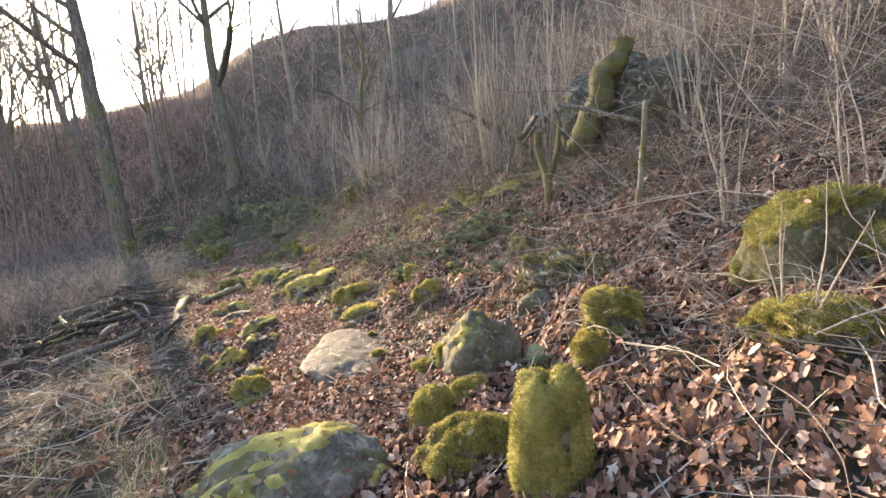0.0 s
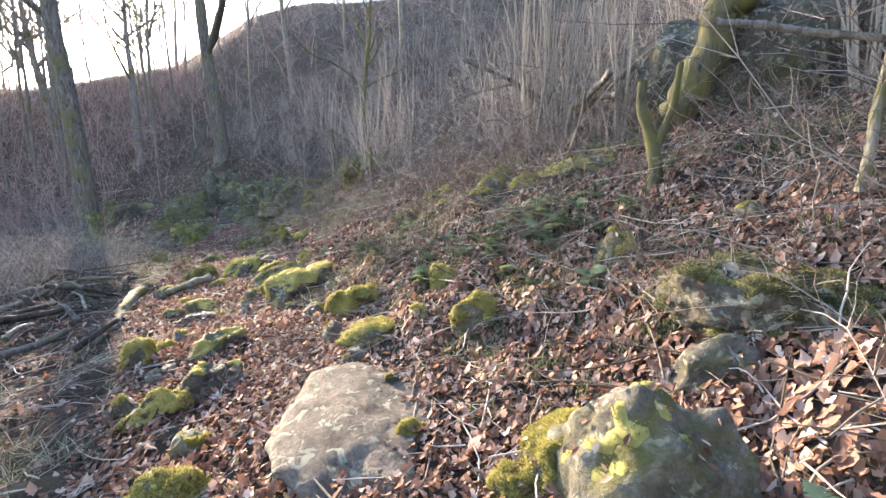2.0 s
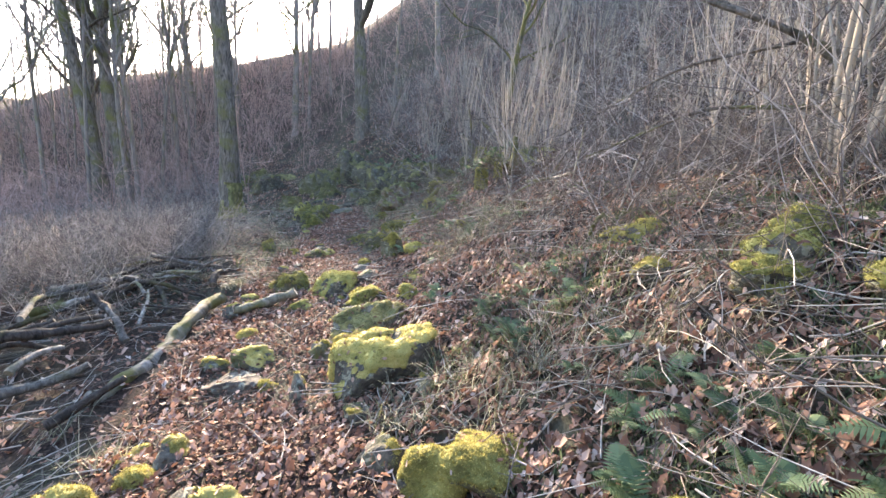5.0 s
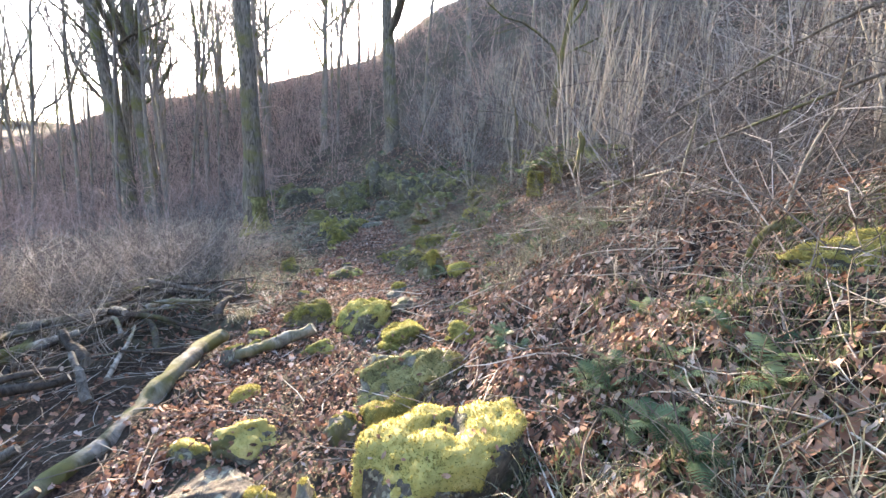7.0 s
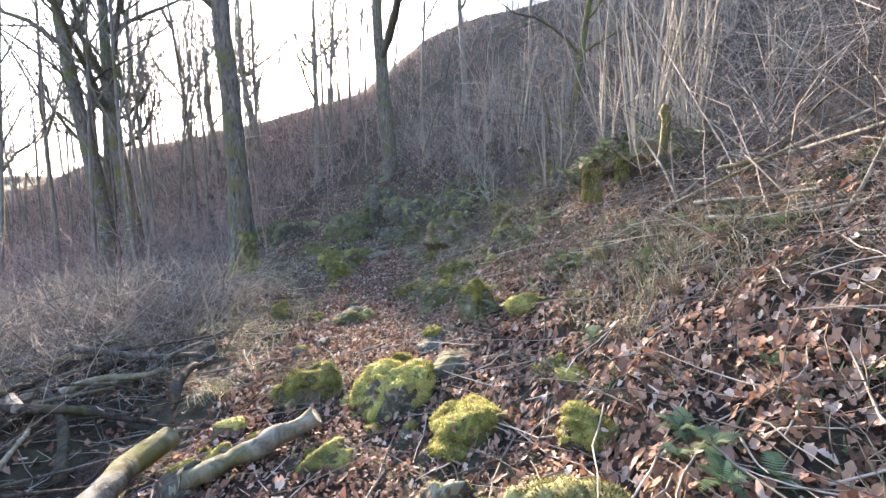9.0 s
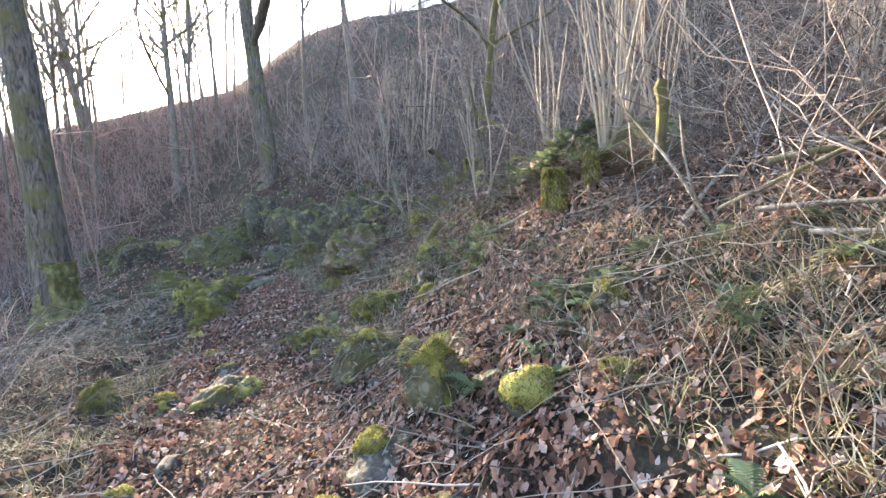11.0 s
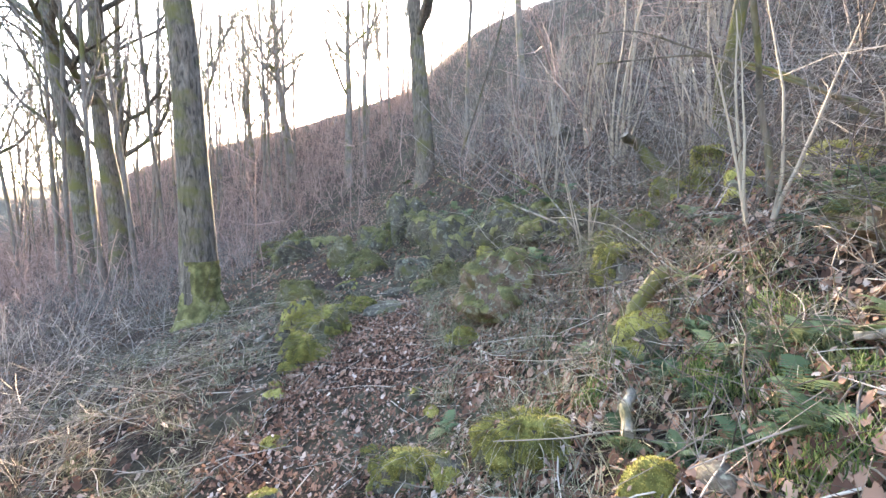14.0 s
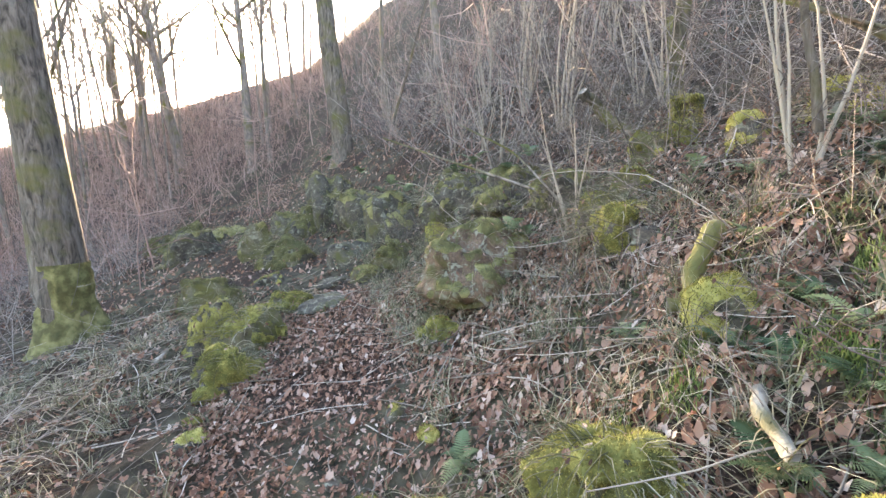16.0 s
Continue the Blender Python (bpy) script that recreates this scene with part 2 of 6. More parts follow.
def ground_z(x, y):
    x, y = np.asarray(x, float), np.asarray(y, float)
    z = 0
    for oy in (-0.7, 0, 0.7):
        for od in (-0.4, 0, 0.4):
            z = z + plain_land(x + od - np.interp(y + oy, PATH_Y, PATH_X), y + oy) / 9
    d = np.abs(off_path(x, y))
    rough = np.clip(d / 2.0, 0.35, 1.0)
    z = z + rough * (0.16 * vnoise(x * 1.1 + 5, y * 1.1) + 0.09 * vnoise(x * 2.7, y * 2.7 + 9) + 0.05 * vnoise(x * 6.1, y * 6.1) + 0.025 * vnoise(x * 15, y * 15))
    hum = np.clip((d - 0.55) / 0.7, 0.12, 1.0) * np.clip((24 - np.abs(y - 8)) / 8, 0, 1)
    z = z + hum * (0.24 * (np.abs(vnoise(x * 2.3 + 40, y * 2.3 + 3)) - 0.14) + 0.13 * (np.abs(vnoise(x * 5.1 + 8, y * 5.1 + 60)) - 0.14))
    return z + np.clip(np.hypot(x, y - 10) / 40 - 0.5, 0, 2) * 1.2 * vnoise(x * 0.09, y * 0.09)


def gz(x, y):
    return float(ground_z(np.array([x]), np.array([y]))[0])


# ---- mesh helpers ----
def mesh_of(name, verts, faces, mat, smooth=True):
    """A mesh from arrays of corners and of faces that all have the same number of corners."""
    me = bpy.data.meshes.new(name)
    verts, faces = np.asarray(verts, np.float32), np.asarray(faces, np.int32)
    n, k = faces.shape
    me.vertices.add(len(verts))
    me.vertices.foreach_set("co", verts.ravel())
    me.loops.add(n * k)
    me.loops.foreach_set("vertex_index", faces.ravel())
    me.polygons.add(n)
    me.polygons.foreach_set("loop_start", np.arange(0, n * k, k, dtype=np.int32))
    me.update(calc_edges=True)
    me.polygons.foreach_set("use_smooth", np.full(n, smooth))
    me.materials.append(mat)
    return me


def part(name, me, parent, label=""):
    ob = new(name, me)
    ob.parent = parent
    return tagged(ob, label)


def bm_mesh(name, bm, mat, smooth=True):
    me = bpy.data.meshes.new(name)
    bm.to_mesh(me)
    bm.free()
    for p in me.polygons:
        p.use_smooth = smooth
    me.materials.append(mat)
    return me


def tubes(P, R, sides=3):
    """Tapered tubes along N lines of K points each: corners and quads."""
    P, R = np.asarray(P, float), np.asarray(R, float)
    N, K = P.shape[:2]
    T = np.gradient(P, axis=1)
    T /= np.linalg.norm(T, axis=2, keepdims=True) + 1e-9
    ref = np.where(np.abs(T[:, :1, 2:3]) > 0.9, np.array([1.0, 0, 0]), np.array([0, 0, 1.0]))
    A = np.cross(T, np.broadcast_to(ref, T.shape))
    A /= np.linalg.norm(A, axis=2, keepdims=True) + 1e-9
    B = np.cross(T, A)
    ang = np.arange(sides) * 2 * np.pi / sides
    V = P[:, :, None] + R[:, :, None, None] * (A[:, :, None] * np.cos(ang)[:, None] + B[:, :, None] * np.sin(ang)[:, None])
    idx = np.arange(N * K * sides).reshape(N, K, sides)
    a, b = idx[:, :-1], idx[:, 1:]
    F = np.stack([a, np.roll(a, -1, 2), np.roll(b, -1, 2), b], -1).reshape(-1, 4)
    return V.reshape(-1, 3), F


def join(parts):
    vs, fs, n = [], [], 0
    for v, f in parts:
        vs.append(v)
        fs.append(f + n)
        n += len(v)
    return np.concatenate(vs), np.concatenate(fs)


def wander(start, step, K, bend, rs, pull=(0, 0, 0)):
    """N lines of K points from start, each going on by step and bending at random."""
    N = len(start)
    P = np.zeros((N, K, 3))
    P[:, 0] = start
    d = np.array(step, float)
    ln = np.linalg.norm(d, axis=1, keepdims=True)
    for k in range(1, K):
        P[:, k] = P[:, k - 1] + d
        d = d + rs.normal(0, bend, (N, 3)) * ln + np.array(pull) * ln
        d *= ln / (np.linalg.norm(d, axis=1, keepdims=True) + 1e-9)
    return P


# ---- ground ----
def graded(lo, a, b, hi, fine, grow):
    mid = list(np.arange(a, b + fine / 2, fine))
    s, x = fine, b
    while x < hi:
        s *= grow
        x += s
        mid.append(x)
    s, x = fine, a
    while x > lo:
        s *= grow
        x -= s
        mid.insert(0, x)
    return np.array(mid)


def build_ground():
    xs, ys = graded(-420, -6, 6.5, 420, 0.085, 1.07), graded(-300, -2, 18, 460, 0.085, 1.06)
    X, Y = np.meshgrid(xs, ys)
    V = np.stack([X, Y, ground_z(X, Y)], -1).reshape(-1, 3)
    i = np.arange(X.size).reshape(X.shape)
    F = np.stack([i[:-1, :-1], i[:-1, 1:], i[1:, 1:], i[1:, :-1]], -1).reshape(-1, 4)
    tagged(new("ground", mesh_of("ground", V, F, SOIL)), "uneven brown forest floor on a hillside with a trodden path", "ground", kind="structure")


build_ground()


# ---- rocks ----
def rock_shape(w, d, h, seed, sub, kind):
    bm = bmesh.new()
    bmesh.ops.create_icosphere(bm, subdivisions=sub, radius=1.0)
    rs = np.random.RandomState(seed)
    o = Vector(rs.uniform(-50, 50, 3))
    cuts = []
    angular = {"bare": 9, "dark": 8, "slab": 7, "slabwide": 7, "greyslab": 7, "pillar": 1, "half": 8, "mossslab": 8, "mossrock": 8, "overhang": 6, "moss": 8, "bank": 9, "ledge": 5, "block": 5, "rootmound": 2}.get(kind, 4)
    for _ in range(angular):
        n = Vector(rs.normal(0, 1, 3)).normalized()
        cuts.append((n, rs.uniform(0.62, 0.9)))
    flat = 0.88 if kind == "block" else 0.55 if kind in ("slab", "slabwide", "greyslab", "mossslab") else 0.8 if kind in ("pillar",) else 0.95
    for v in bm.verts:
        p = v.co.copy()
        p += p * 0.35 * noise.noise(p * 1.1 + o)
        for n, c in cuts:
            e = p.dot(n) - c
            if e > 0:
                p -= n * e * 0.93
        if p.z > flat:
            p.z = flat + (p.z - flat) * 0.25
        p += v.co * (0.35 if kind == "pillar" else 0.95 if kind in ("block", "rootmound", "slabwide", "overhang") else 0.55) * (0.20 * noise.noise(p * 2.4 + o) + 0.13 * noise.noise(p * 5.5 + o) + 0.04 * noise.noise(p * 12 + o))
        if kind in ("mossslab", "dark", "greyslab", "mossrock"):
            p.z += 0.22 * p.x
        v.co = Vector((p.x * w * 0.55, p.y * d * 0.55, p.z * h * 0.95 / flat if p.z > 0 else p.z * h * 0.5))
    return bm


def moss_on(bm, amount, thick, spikes, seed, mat, floor=-9.0):
    """Moss cushions over the upper faces of a shape, with fine upright tips."""
    rs = np.random.RandomState(seed)
    o = Vector(rs.uniform(-50, 50, 3))
    bm.normal_update()
    keep = []
    for f in bm.faces:
        c = f.calc_center_median()
        if f.normal.z + 0.9 * noise.noise(c * 4.0 + o) + 0.5 * noise.noise(c * 9 + o) > 1.25 - 1.9 * amount and c.z > floor:
            keep.append(f)
    if not keep:
        return None
    inside = set(keep)
    vid, V, F = {}, [], []
    for f in keep:
        row = []
        for v in f.verts:
            if v.index not in vid:
                vid[v.index] = len(V)
                t = thick * (0.9 + 0.9 * noise.noise(v.co * 7 + o) + 0.55 * noise.noise(v.co * 24 + o))
                rim = any(g not in inside for g in v.link_faces)
                V.append(v.co + v.normal * (-0.004 if rim else max(t, 0.002)))
            row.append(vid[v.index])
        F.append(row)
    V, F = np.array(V), np.array(F)
    tri = V[F]
    nrm = np.cross(tri[:, 1] - tri[:, 0], tri[:, 2] - tri[:, 0])
    area = np.linalg.norm(nrm, axis=1)
    pick = rs.choice(len(F), spikes, p=area / area.sum())
    w = rs.dirichlet((1, 1, 1), spikes)
    base = (tri[pick] * w[:, :, None]).sum(1)
    n = nrm[pick] / area[pick][:, None]
    n = n + rs.normal(0, 0.6, n.shape) + np.array([0, 0, 0.25])
    n /= np.linalg.norm(n, axis=1, keepdims=True)
    side = np.cross(n, rs.normal(0, 1, n.shape))
    side /= np.linalg.norm(side, axis=1, keepdims=True) + 1e-9
    ln = rs.uniform(0.4, 1.3, (spikes, 1)) * (0.009 + 0.3 * thick)
    wd = 0.0018 + ln * 0.09
    S = np.stack([base - side * wd, base + side * wd, base + n * ln], 1).reshape(-1, 3)
    return mesh_of("moss", *join([(V, F), (S, np.arange(len(S)).reshape(-1, 3))]), mat)


ROCK_LOOK = {
    "bare": (ROCK_GREY, MOSS, 0.24, "grey weathered boulder with patches of moss beside the path", "boulder"),
    "dark": (ROCK_DARK, MOSS, 0.2, "dark stone half sunk in dead leaves", "stone"),
    "slab": (ROCK_PALE, MOSS_SHADED, 0.02, "flat worn pale stone slab trodden in the path", "stone slab"),
    "slabwide": (ROCK_DARK, MOSS_SHADED, 0.35, "broad lichen-covered stone slab on the leafy bank", "stone slab"),
    "half": (ROCK_MOSSY, MOSS, 0.47, "grey stone partly covered with green moss", "mossy rock"),
    "moss": (ROCK_DARK, MOSS, 0.62, "stone wholly covered with a yellow-green moss cushion", "mossy rock"),
    "pillar": (ROCK_MOSSY, MOSS, 0.9, "upright stone thickly covered with bright yellow moss", "mossy rock"),
    "bank": (ROCK_DARK, MOSS_MID, 0.62, "low mossy rock ledge on the bank", "mossy rock"),
    "mossslab": (ROCK_DARK, MOSS, 0.52, "tilted dark slab with yellow moss on its top", "mossy rock"),
    "mossrock": (ROCK_GREY, MOSS_SHADED, 0.55, "grey rock with moss and pale lichen beside the path", "mossy rock"),
    "greyslab": (ROCK_DARK, MOSS_SHADED, 0.02, "flat grey stone set in the trodden path", "stone slab"),
    "rootmound": (EARTH, MOSS_SHADED, 0.42, "mossy earth mound with dead leaves on its front", "earth mound"),
    "ledge": (EARTH, MOSS_SHADED, 0.4, "overhanging earth ledge with moss and roots on the bank", "earth bank"),
    "block": (ROCK_DARK, MOSS_SHADED, 0.52, "tall mossy boulder in the bank with hanging dry grass", "boulder"),
    "overhang": (ROCK_DARK, MOSS_SHADED, 0.15, "large dark boulder overhanging a hollow on the slope", "boulder"),
}
rock_count = [0]


def strew(faces, holder, n, seed):
    """Dead leaves caught on the upper side of a rock."""
    if n < 3 or not faces:
        return
    rs = np.random.RandomState(seed + 5)
    V, F = [], []
    for _ in range(n):
        c, nrm = faces[rs.randint(len(faces))]
        nrm = (nrm + Vector(rs.normal(0, 0.35, 3))).normalized()
        a = nrm.orthogonal().normalized()
        a.rotate(Matrix.Rotation(rs.uniform(0, 6.28), 3, nrm))
        s = nrm.cross(a)
        L = rs.uniform(0.014, 0.03)
        c = c + nrm * rs.uniform(0.012, 0.03)
        k = len(V)
        for u, w, z in ((-1, 0, 0.1), (-0.35, 0.42, 0.25), (-0.3, 0, 0), (-0.35, -0.42, 0.2), (0.4, 0.36, 0.2), (0.4, 0, 0.02), (0.4, -0.36, 0.25), (1, 0, 0.25)):
            V.append(c + a * u * L + s * w * L + nrm * z * L)
        F += [(k, k + 2, k + 1), (k, k + 3, k + 2), (k + 1, k + 2, k + 4), (k + 2, k + 5, k + 4), (k + 2, k + 3, k + 6), (k + 2, k + 6, k + 5), (k + 4, k + 5, k + 7), (k + 5, k + 6, k + 7)]
    part("fallen_leaves", mesh_of("fallen_leaves", np.array([tuple(v) for v in V]), np.array(F), LEAF), holder, "brown dead leaves caught on the moss")["kind"] = "stuff"


def shag(faces, holder, n, seed):
    """Dry grass and moss strands that hang over the sides of a rock."""
    if not faces:
        return
    rs = np.random.RandomState(seed + 9)
    pick = [faces[i] for i in rs.randint(len(faces), size=n)]
    st = np.array([tuple(c) for c, q in pick])
    d = np.array([tuple(q) for c, q in pick])
    d[:, :2] += st[:, :2] / (np.abs(st[:, :2]).max() + 0.01) + rs.normal(0, 0.4, (n, 2))
    d[:, 2] = 0.45
    d /= np.linalg.norm(d, axis=1, keepdims=True)
    P = wander(st, d * rs.uniform(0.05, 0.11, (n, 1)), 5, 0.15, rs, (0, 0, -0.45))
    R = rs.uniform(0.0015, 0.0034, (n, 1)) * np.array([[1, 1, 0.8, 0.6, 0.3]])
    part("grass", mesh_of("grass", *tubes(P, R, 3), GRASS), holder, "dry grass hanging over the stone")["kind"] = "stuff"


def rock(kind, x, y, w, d, h, turn, sink=0.2):
    if kind in ("half", "moss", "dark", "mossslab") and y < 15:
        w, d = w * 1.15, d * 1.2
    rock_count[0] += 1
    seed = rock_count[0] * 17 + 3
    stone, moss, amount, label, cat = ROCK_LOOK[kind]
    far = y > 21.5
    # farther rocks take duller moss and darker stone, shade held in the colours
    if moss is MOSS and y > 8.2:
        moss = MOSS_SHADED if y > 19 or (kind == "half" and y > 17.3) else MOSS_MID
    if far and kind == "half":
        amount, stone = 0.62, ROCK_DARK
    if kind == "bank" and y < 5:
        moss = MOSS
    bm = rock_shape(w, d, h, seed, 3 if ((far and w < 0.8) or w < 0.25) else 5 if (w > 0.45 and y < 19) else 4, kind)
    bm.verts.ensure_lookup_table()
    spikes = int(min(11000, 900 + 20000 * w * (d + h) * (0.3 if far else 1.0))) if amount > 0.3 else 800
    if y < 3.2 and amount > 0.3:
        spikes = min(20000, spikes * 3)
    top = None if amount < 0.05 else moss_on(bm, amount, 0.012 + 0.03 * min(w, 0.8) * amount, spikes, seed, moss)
    holder = new("mossy_rock" if amount > 0.3 else "boulder" if h > 0.2 else "stone")
    holder.matrix_world = pose(x, y, gz(x, y) - (0.4 if kind in ("slab", "greyslab") else sink) * h, 0, 0, turn)
    bm_stone = [(f.calc_center_median(), f.normal.copy()) for f in bm.faces if f.normal.z > 0.35]
    part("stone", bm_mesh("stone", bm, stone), holder)
    if top:
        if y > 9.0 and w > 0.3 and h > 0.26 and kind in ("half", "moss", "rootmound", "mossslab", "ledge", "block"):
            shag(bm_stone, holder, int(min(420, 230 * w)), seed)
        if kind != "pillar":
            strew(bm_stone, holder, int(min(70, 150 * w * d)), seed)
        part("moss", top, holder, "yellow-green moss cushion" if moss is not MOSS_SHADED else "moss cushion coloured dull green as in shade")["kind"] = "stuff"
    return tagged(holder, label, cat, group="rocks along the path")


rock("bare", 2.90, 2.42, 0.74, 0.58, 0.62, -32)
rock("pillar", 2.84, 0.96, 0.28, 0.21, 0.62, -21)
rock("moss", 2.60, 2.65, 0.32, 0.24, 0.30, -20)
rock("slab", 1.74, 3.42, 0.95, 1.45, 0.15, 3)
rock("dark", 0.50, 4.42, 0.41, 0.31, 0.28, 20)
rock("moss", 0.36, 4.03, 0.31, 0.23, 0.26, 25)
rock("moss", 0.90, 3.00, 0.28, 0.21, 0.24, 23)
rock("bare", 1.66, 1.42, 1.2, 0.8, 0.36, 15)
rock("moss", 3.65, 1.86, 0.38, 0.30, 0.36, -30)
rock("moss", 3.42, 1.72, 0.22, 0.2, 0.2, 10)
rock("half", 4.59, 1.36, 0.55, 0.42, 0.52, -50)
rock("moss", 4.17, 0.91, 0.45, 0.34, 0.18, -51)
rock("moss", 2.39, 1.78, 0.26, 0.20, 0.28, -4)
rock("half", 2.53, 1.34, 0.45, 0.33, 0.24, -9)
rock("half", 2.63, 4.10, 0.32, 0.26, 0.32, -13)
rock("slabwide", 3.78, 2.98, 0.95, 0.75, 0.2, -48, 0.3)
# dark stone put in place of the shaded hollow at the slab's edge
rock("dark", 3.42, 2.72, 0.35, 0.25, 0.22, -30)
rock("moss", 1.48, 5.69, 0.38, 0.28, 0.28, 8)
rock("half", 1.81, 4.64, 0.55, 0.41, 0.13, 5)
rock("moss", -0.40, 5.20, 0.27, 0.20, 0.28, 35)
rock("bare", 4.44, 3.61, 0.23, 0.17, 0.19, -50)
rock("half", 3.71, 4.03, 0.33, 0.25, 0.31, -34)
rock("bare", 1.41, 5.03, 0.27, 0.20, 0.20, 11)
rock("bank", 3.33, 6.44, 0.42, 0.75, 0.2, -42)
rock("bank", 3.62, 6.75, 0.35, 0.5, 0.2, -42)
rock("moss", 2.82, 6.85, 0.23, 0.17, 0.19, -13)
rock("bank", 4.11, 5.83, 0.6, 0.45, 0.2, -38)
rock("bank", 4.6, 5.75, 0.4, 0.3, 0.14, -60)
rock("moss", 2.51, 5.08, 0.28, 0.22, 0.25, -15)
rock("dark", 0.26, 5.31, 0.49, 0.37, 0.24, 37)
rock("half", 1.78, 5.75, 0.43, 0.33, 0.12, 5)
rock("overhang", 6.25, 5.6, 2.1, 1.4, 1.6, -46)
rock("mossrock", 0.19, 8.04, 0.86, 0.64, 0.40, 18)
rock("mossslab", 0.75, 7.02, 0.83, 0.62, 0.34, 13)
rock("bare", -0.01, 7.44, 0.29, 0.22, 0.21, 26)
rock("bare", -0.65, 7.20, 0.48, 0.36, 0.16, 39)
rock("slab", -0.50, 6.79, 0.50, 0.37, 0.11, 42)
rock("bare", 0.10, 6.74, 0.13, 0.30, 0.22, 31)
rock("moss", 0.24, 7.62, 0.29, 0.22, 0.18, 20)
rock("mossslab", -0.80, 9.52, 0.62, 0.54, 0.26, 24)
rock("half", -1.64, 9.69, 0.50, 0.38, 0.36, 31)
rock("greyslab", -0.33, 9.80, 0.60, 0.47, 0.12, 18)
rock("greyslab", -0.62, 10.5, 0.50, 0.40, 0.10, 50)
rock("moss", 0.58, 8.64, 0.28, 0.21, 0.17, -7)
rock("half", -0.04, 8.98, 0.42, 0.31, 0.16, 8)
rock("moss", 0.22, 10.35, 0.25, 0.19, 0.22, 1)
rock("bare", -0.90, 8.75, 0.35, 0.26, 0.12, 25)
rock("bank", 0.91, 10.84, 0.30, 0.24, 0.24, -8)
rock("dark", -2.45, 12.35, 0.60, 0.45, 0.28, 32)
rock("half", -0.97, 12.12, 0.57, 0.42, 0.46, 10)
rock("moss", -1.82, 13.40, 0.41, 0.31, 0.32, 18)
rock("half", -0.27, 10.89, 0.36, 0.26, 0.5, -4)
rock("moss", -0.52, 11.48, 0.13, 0.11, 0.36, 2)
rock("moss", -0.87, 13.34, 0.45, 0.34, 0.27, 6)
rock("moss", -0.84, 13.37, 0.39, 0.29, 0.20, 0)
rock("moss", -0.26, 15.36, 0.52, 0.39, 0.30, -8)
rock("moss", 0.60, 16.32, 0.39, 0.29, 0.35, -15)
rock("rootmound", 1.30, 13.95, 0.9, 0.7, 0.36, -20)
rock("half", -3.64, 12.32, 0.32, 0.24, 0.35, 45)
rock("half", -2.18, 13.67, 0.17, 0.14, 0.06, 37)
rock("half", -3.05, 12.32, 0.25, 0.20, 0.08, 158)
rock("dark", -0.28, 5.83, 0.27, 0.22, 0.14, 106)
rock("half", 0.76, 7.43, 0.15, 0.12, 0.07, 27)
rock("bare", 1.25, 6.54, 0.23, 0.18, 0.10, 115)
rock("dark", 0.56, 9.16, 0.25, 0.20, 0.09, 175)
rock("bare", -0.93, 7.03, 0.27, 0.21, 0.12, 175)
rock("dark", -0.45, 11.90, 0.16, 0.13, 0.08, 167)
rock("half", -0.22, 11.78, 0.24, 0.19, 0.11, 145)
rock("dark", -1.37, 9.58, 0.11, 0.09, 0.05, 25)
rock("half", -0.24, 6.80, 0.14, 0.11, 0.07, 24)
rock("slab", -2.14, 12.99, 0.12, 0.09, 0.05, 151)
rock("bare", -3.94, 14.56, 0.18, 0.14, 0.06, 169)
rock("dark", -3.71, 14.30, 0.22, 0.17, 0.10, 35)
rock("bare", -1.24, 12.62, 0.14, 0.11, 0.05, 150)
rock("half", -3.14, 13.67, 0.21, 0.17, 0.07, 112)
rock("half", 2.20, 4.54, 0.16, 0.12, 0.08, 115)
rock("slab", 3.79, 3.32, 0.15, 0.12, 0.06, 34)
rock("slab", -2.42, 13.86, 0.12, 0.09, 0.05, 16)
rock("slab", -0.92, 12.03, 0.15, 0.12, 0.05, 133)
rock("dark", -0.09, 9.05, 0.13, 0.11, 0.05, 125)
rock("half", -1.08, 8.79, 0.12, 0.10, 0.04, 92)
rock("bare", -1.94, 8.82, 0.12, 0.10, 0.05, 129)
rock("half", 0.46, 9.36, 0.22, 0.18, 0.10, 161)
rock("half", -1.44, 13.34, 0.24, 0.19, 0.12, 108)
rock("half", 0.70, 10.23, 0.23, 0.18, 0.12, 145)
rock("slab", -0.08, 12.73, 0.21, 0.17, 0.11, 99)
rock("slab", -0.19, 14.95, 0.29, 0.23, 0.10, 179)
rock("half", -0.33, 14.97, 0.12, 0.09, 0.05, 122)
rock("half", -0.77, 9.05, 0.11, 0.09, 0.06, 168)
rock("half", -0.16, 10.46, 0.13, 0.10, 0.06, 78)
rock("bare", -0.07, 11.08, 0.23, 0.19, 0.10, 51)
rock("ledge", 1.55, 12.85, 1.15, 0.8, 0.30, -25, -0.9)
rock("ledge", 2.05, 12.68, 1.3, 0.85, 0.5, -15, 0.0)
rock("half", 0.78, 3.54, 0.22, 0.17, 0.13, 34)
rock("dark", -2.15, 14.43, 0.21, 0.17, 0.13, 17)
rock("slab", -2.05, 9.78, 0.22, 0.18, 0.09, 14)
rock("bare", -1.97, 9.14, 0.26, 0.21, 0.10, 23)
rock("dark", 1.08, 5.93, 0.27, 0.22, 0.18, 35)
rock("dark", -2.33, 10.72, 0.22, 0.18, 0.15, 142)
rock("dark", -1.57, 8.87, 0.20, 0.16, 0.13, 72)
rock("dark", -1.76, 8.46, 0.26, 0.20, 0.16, 45)
rock("slab", 0.45, 3.64, 0.12, 0.09, 0.05, 31)
rock("dark", -0.13, 8.33, 0.26, 0.21, 0.18, 27)
rock("bare", -2.69, 11.96, 0.17, 0.14, 0.12, 109)
rock("slab", -2.39, 10.51, 0.12, 0.09, 0.06, 54)
rock("dark", 1.96, 3.75, 0.14, 0.11, 0.10, 180)
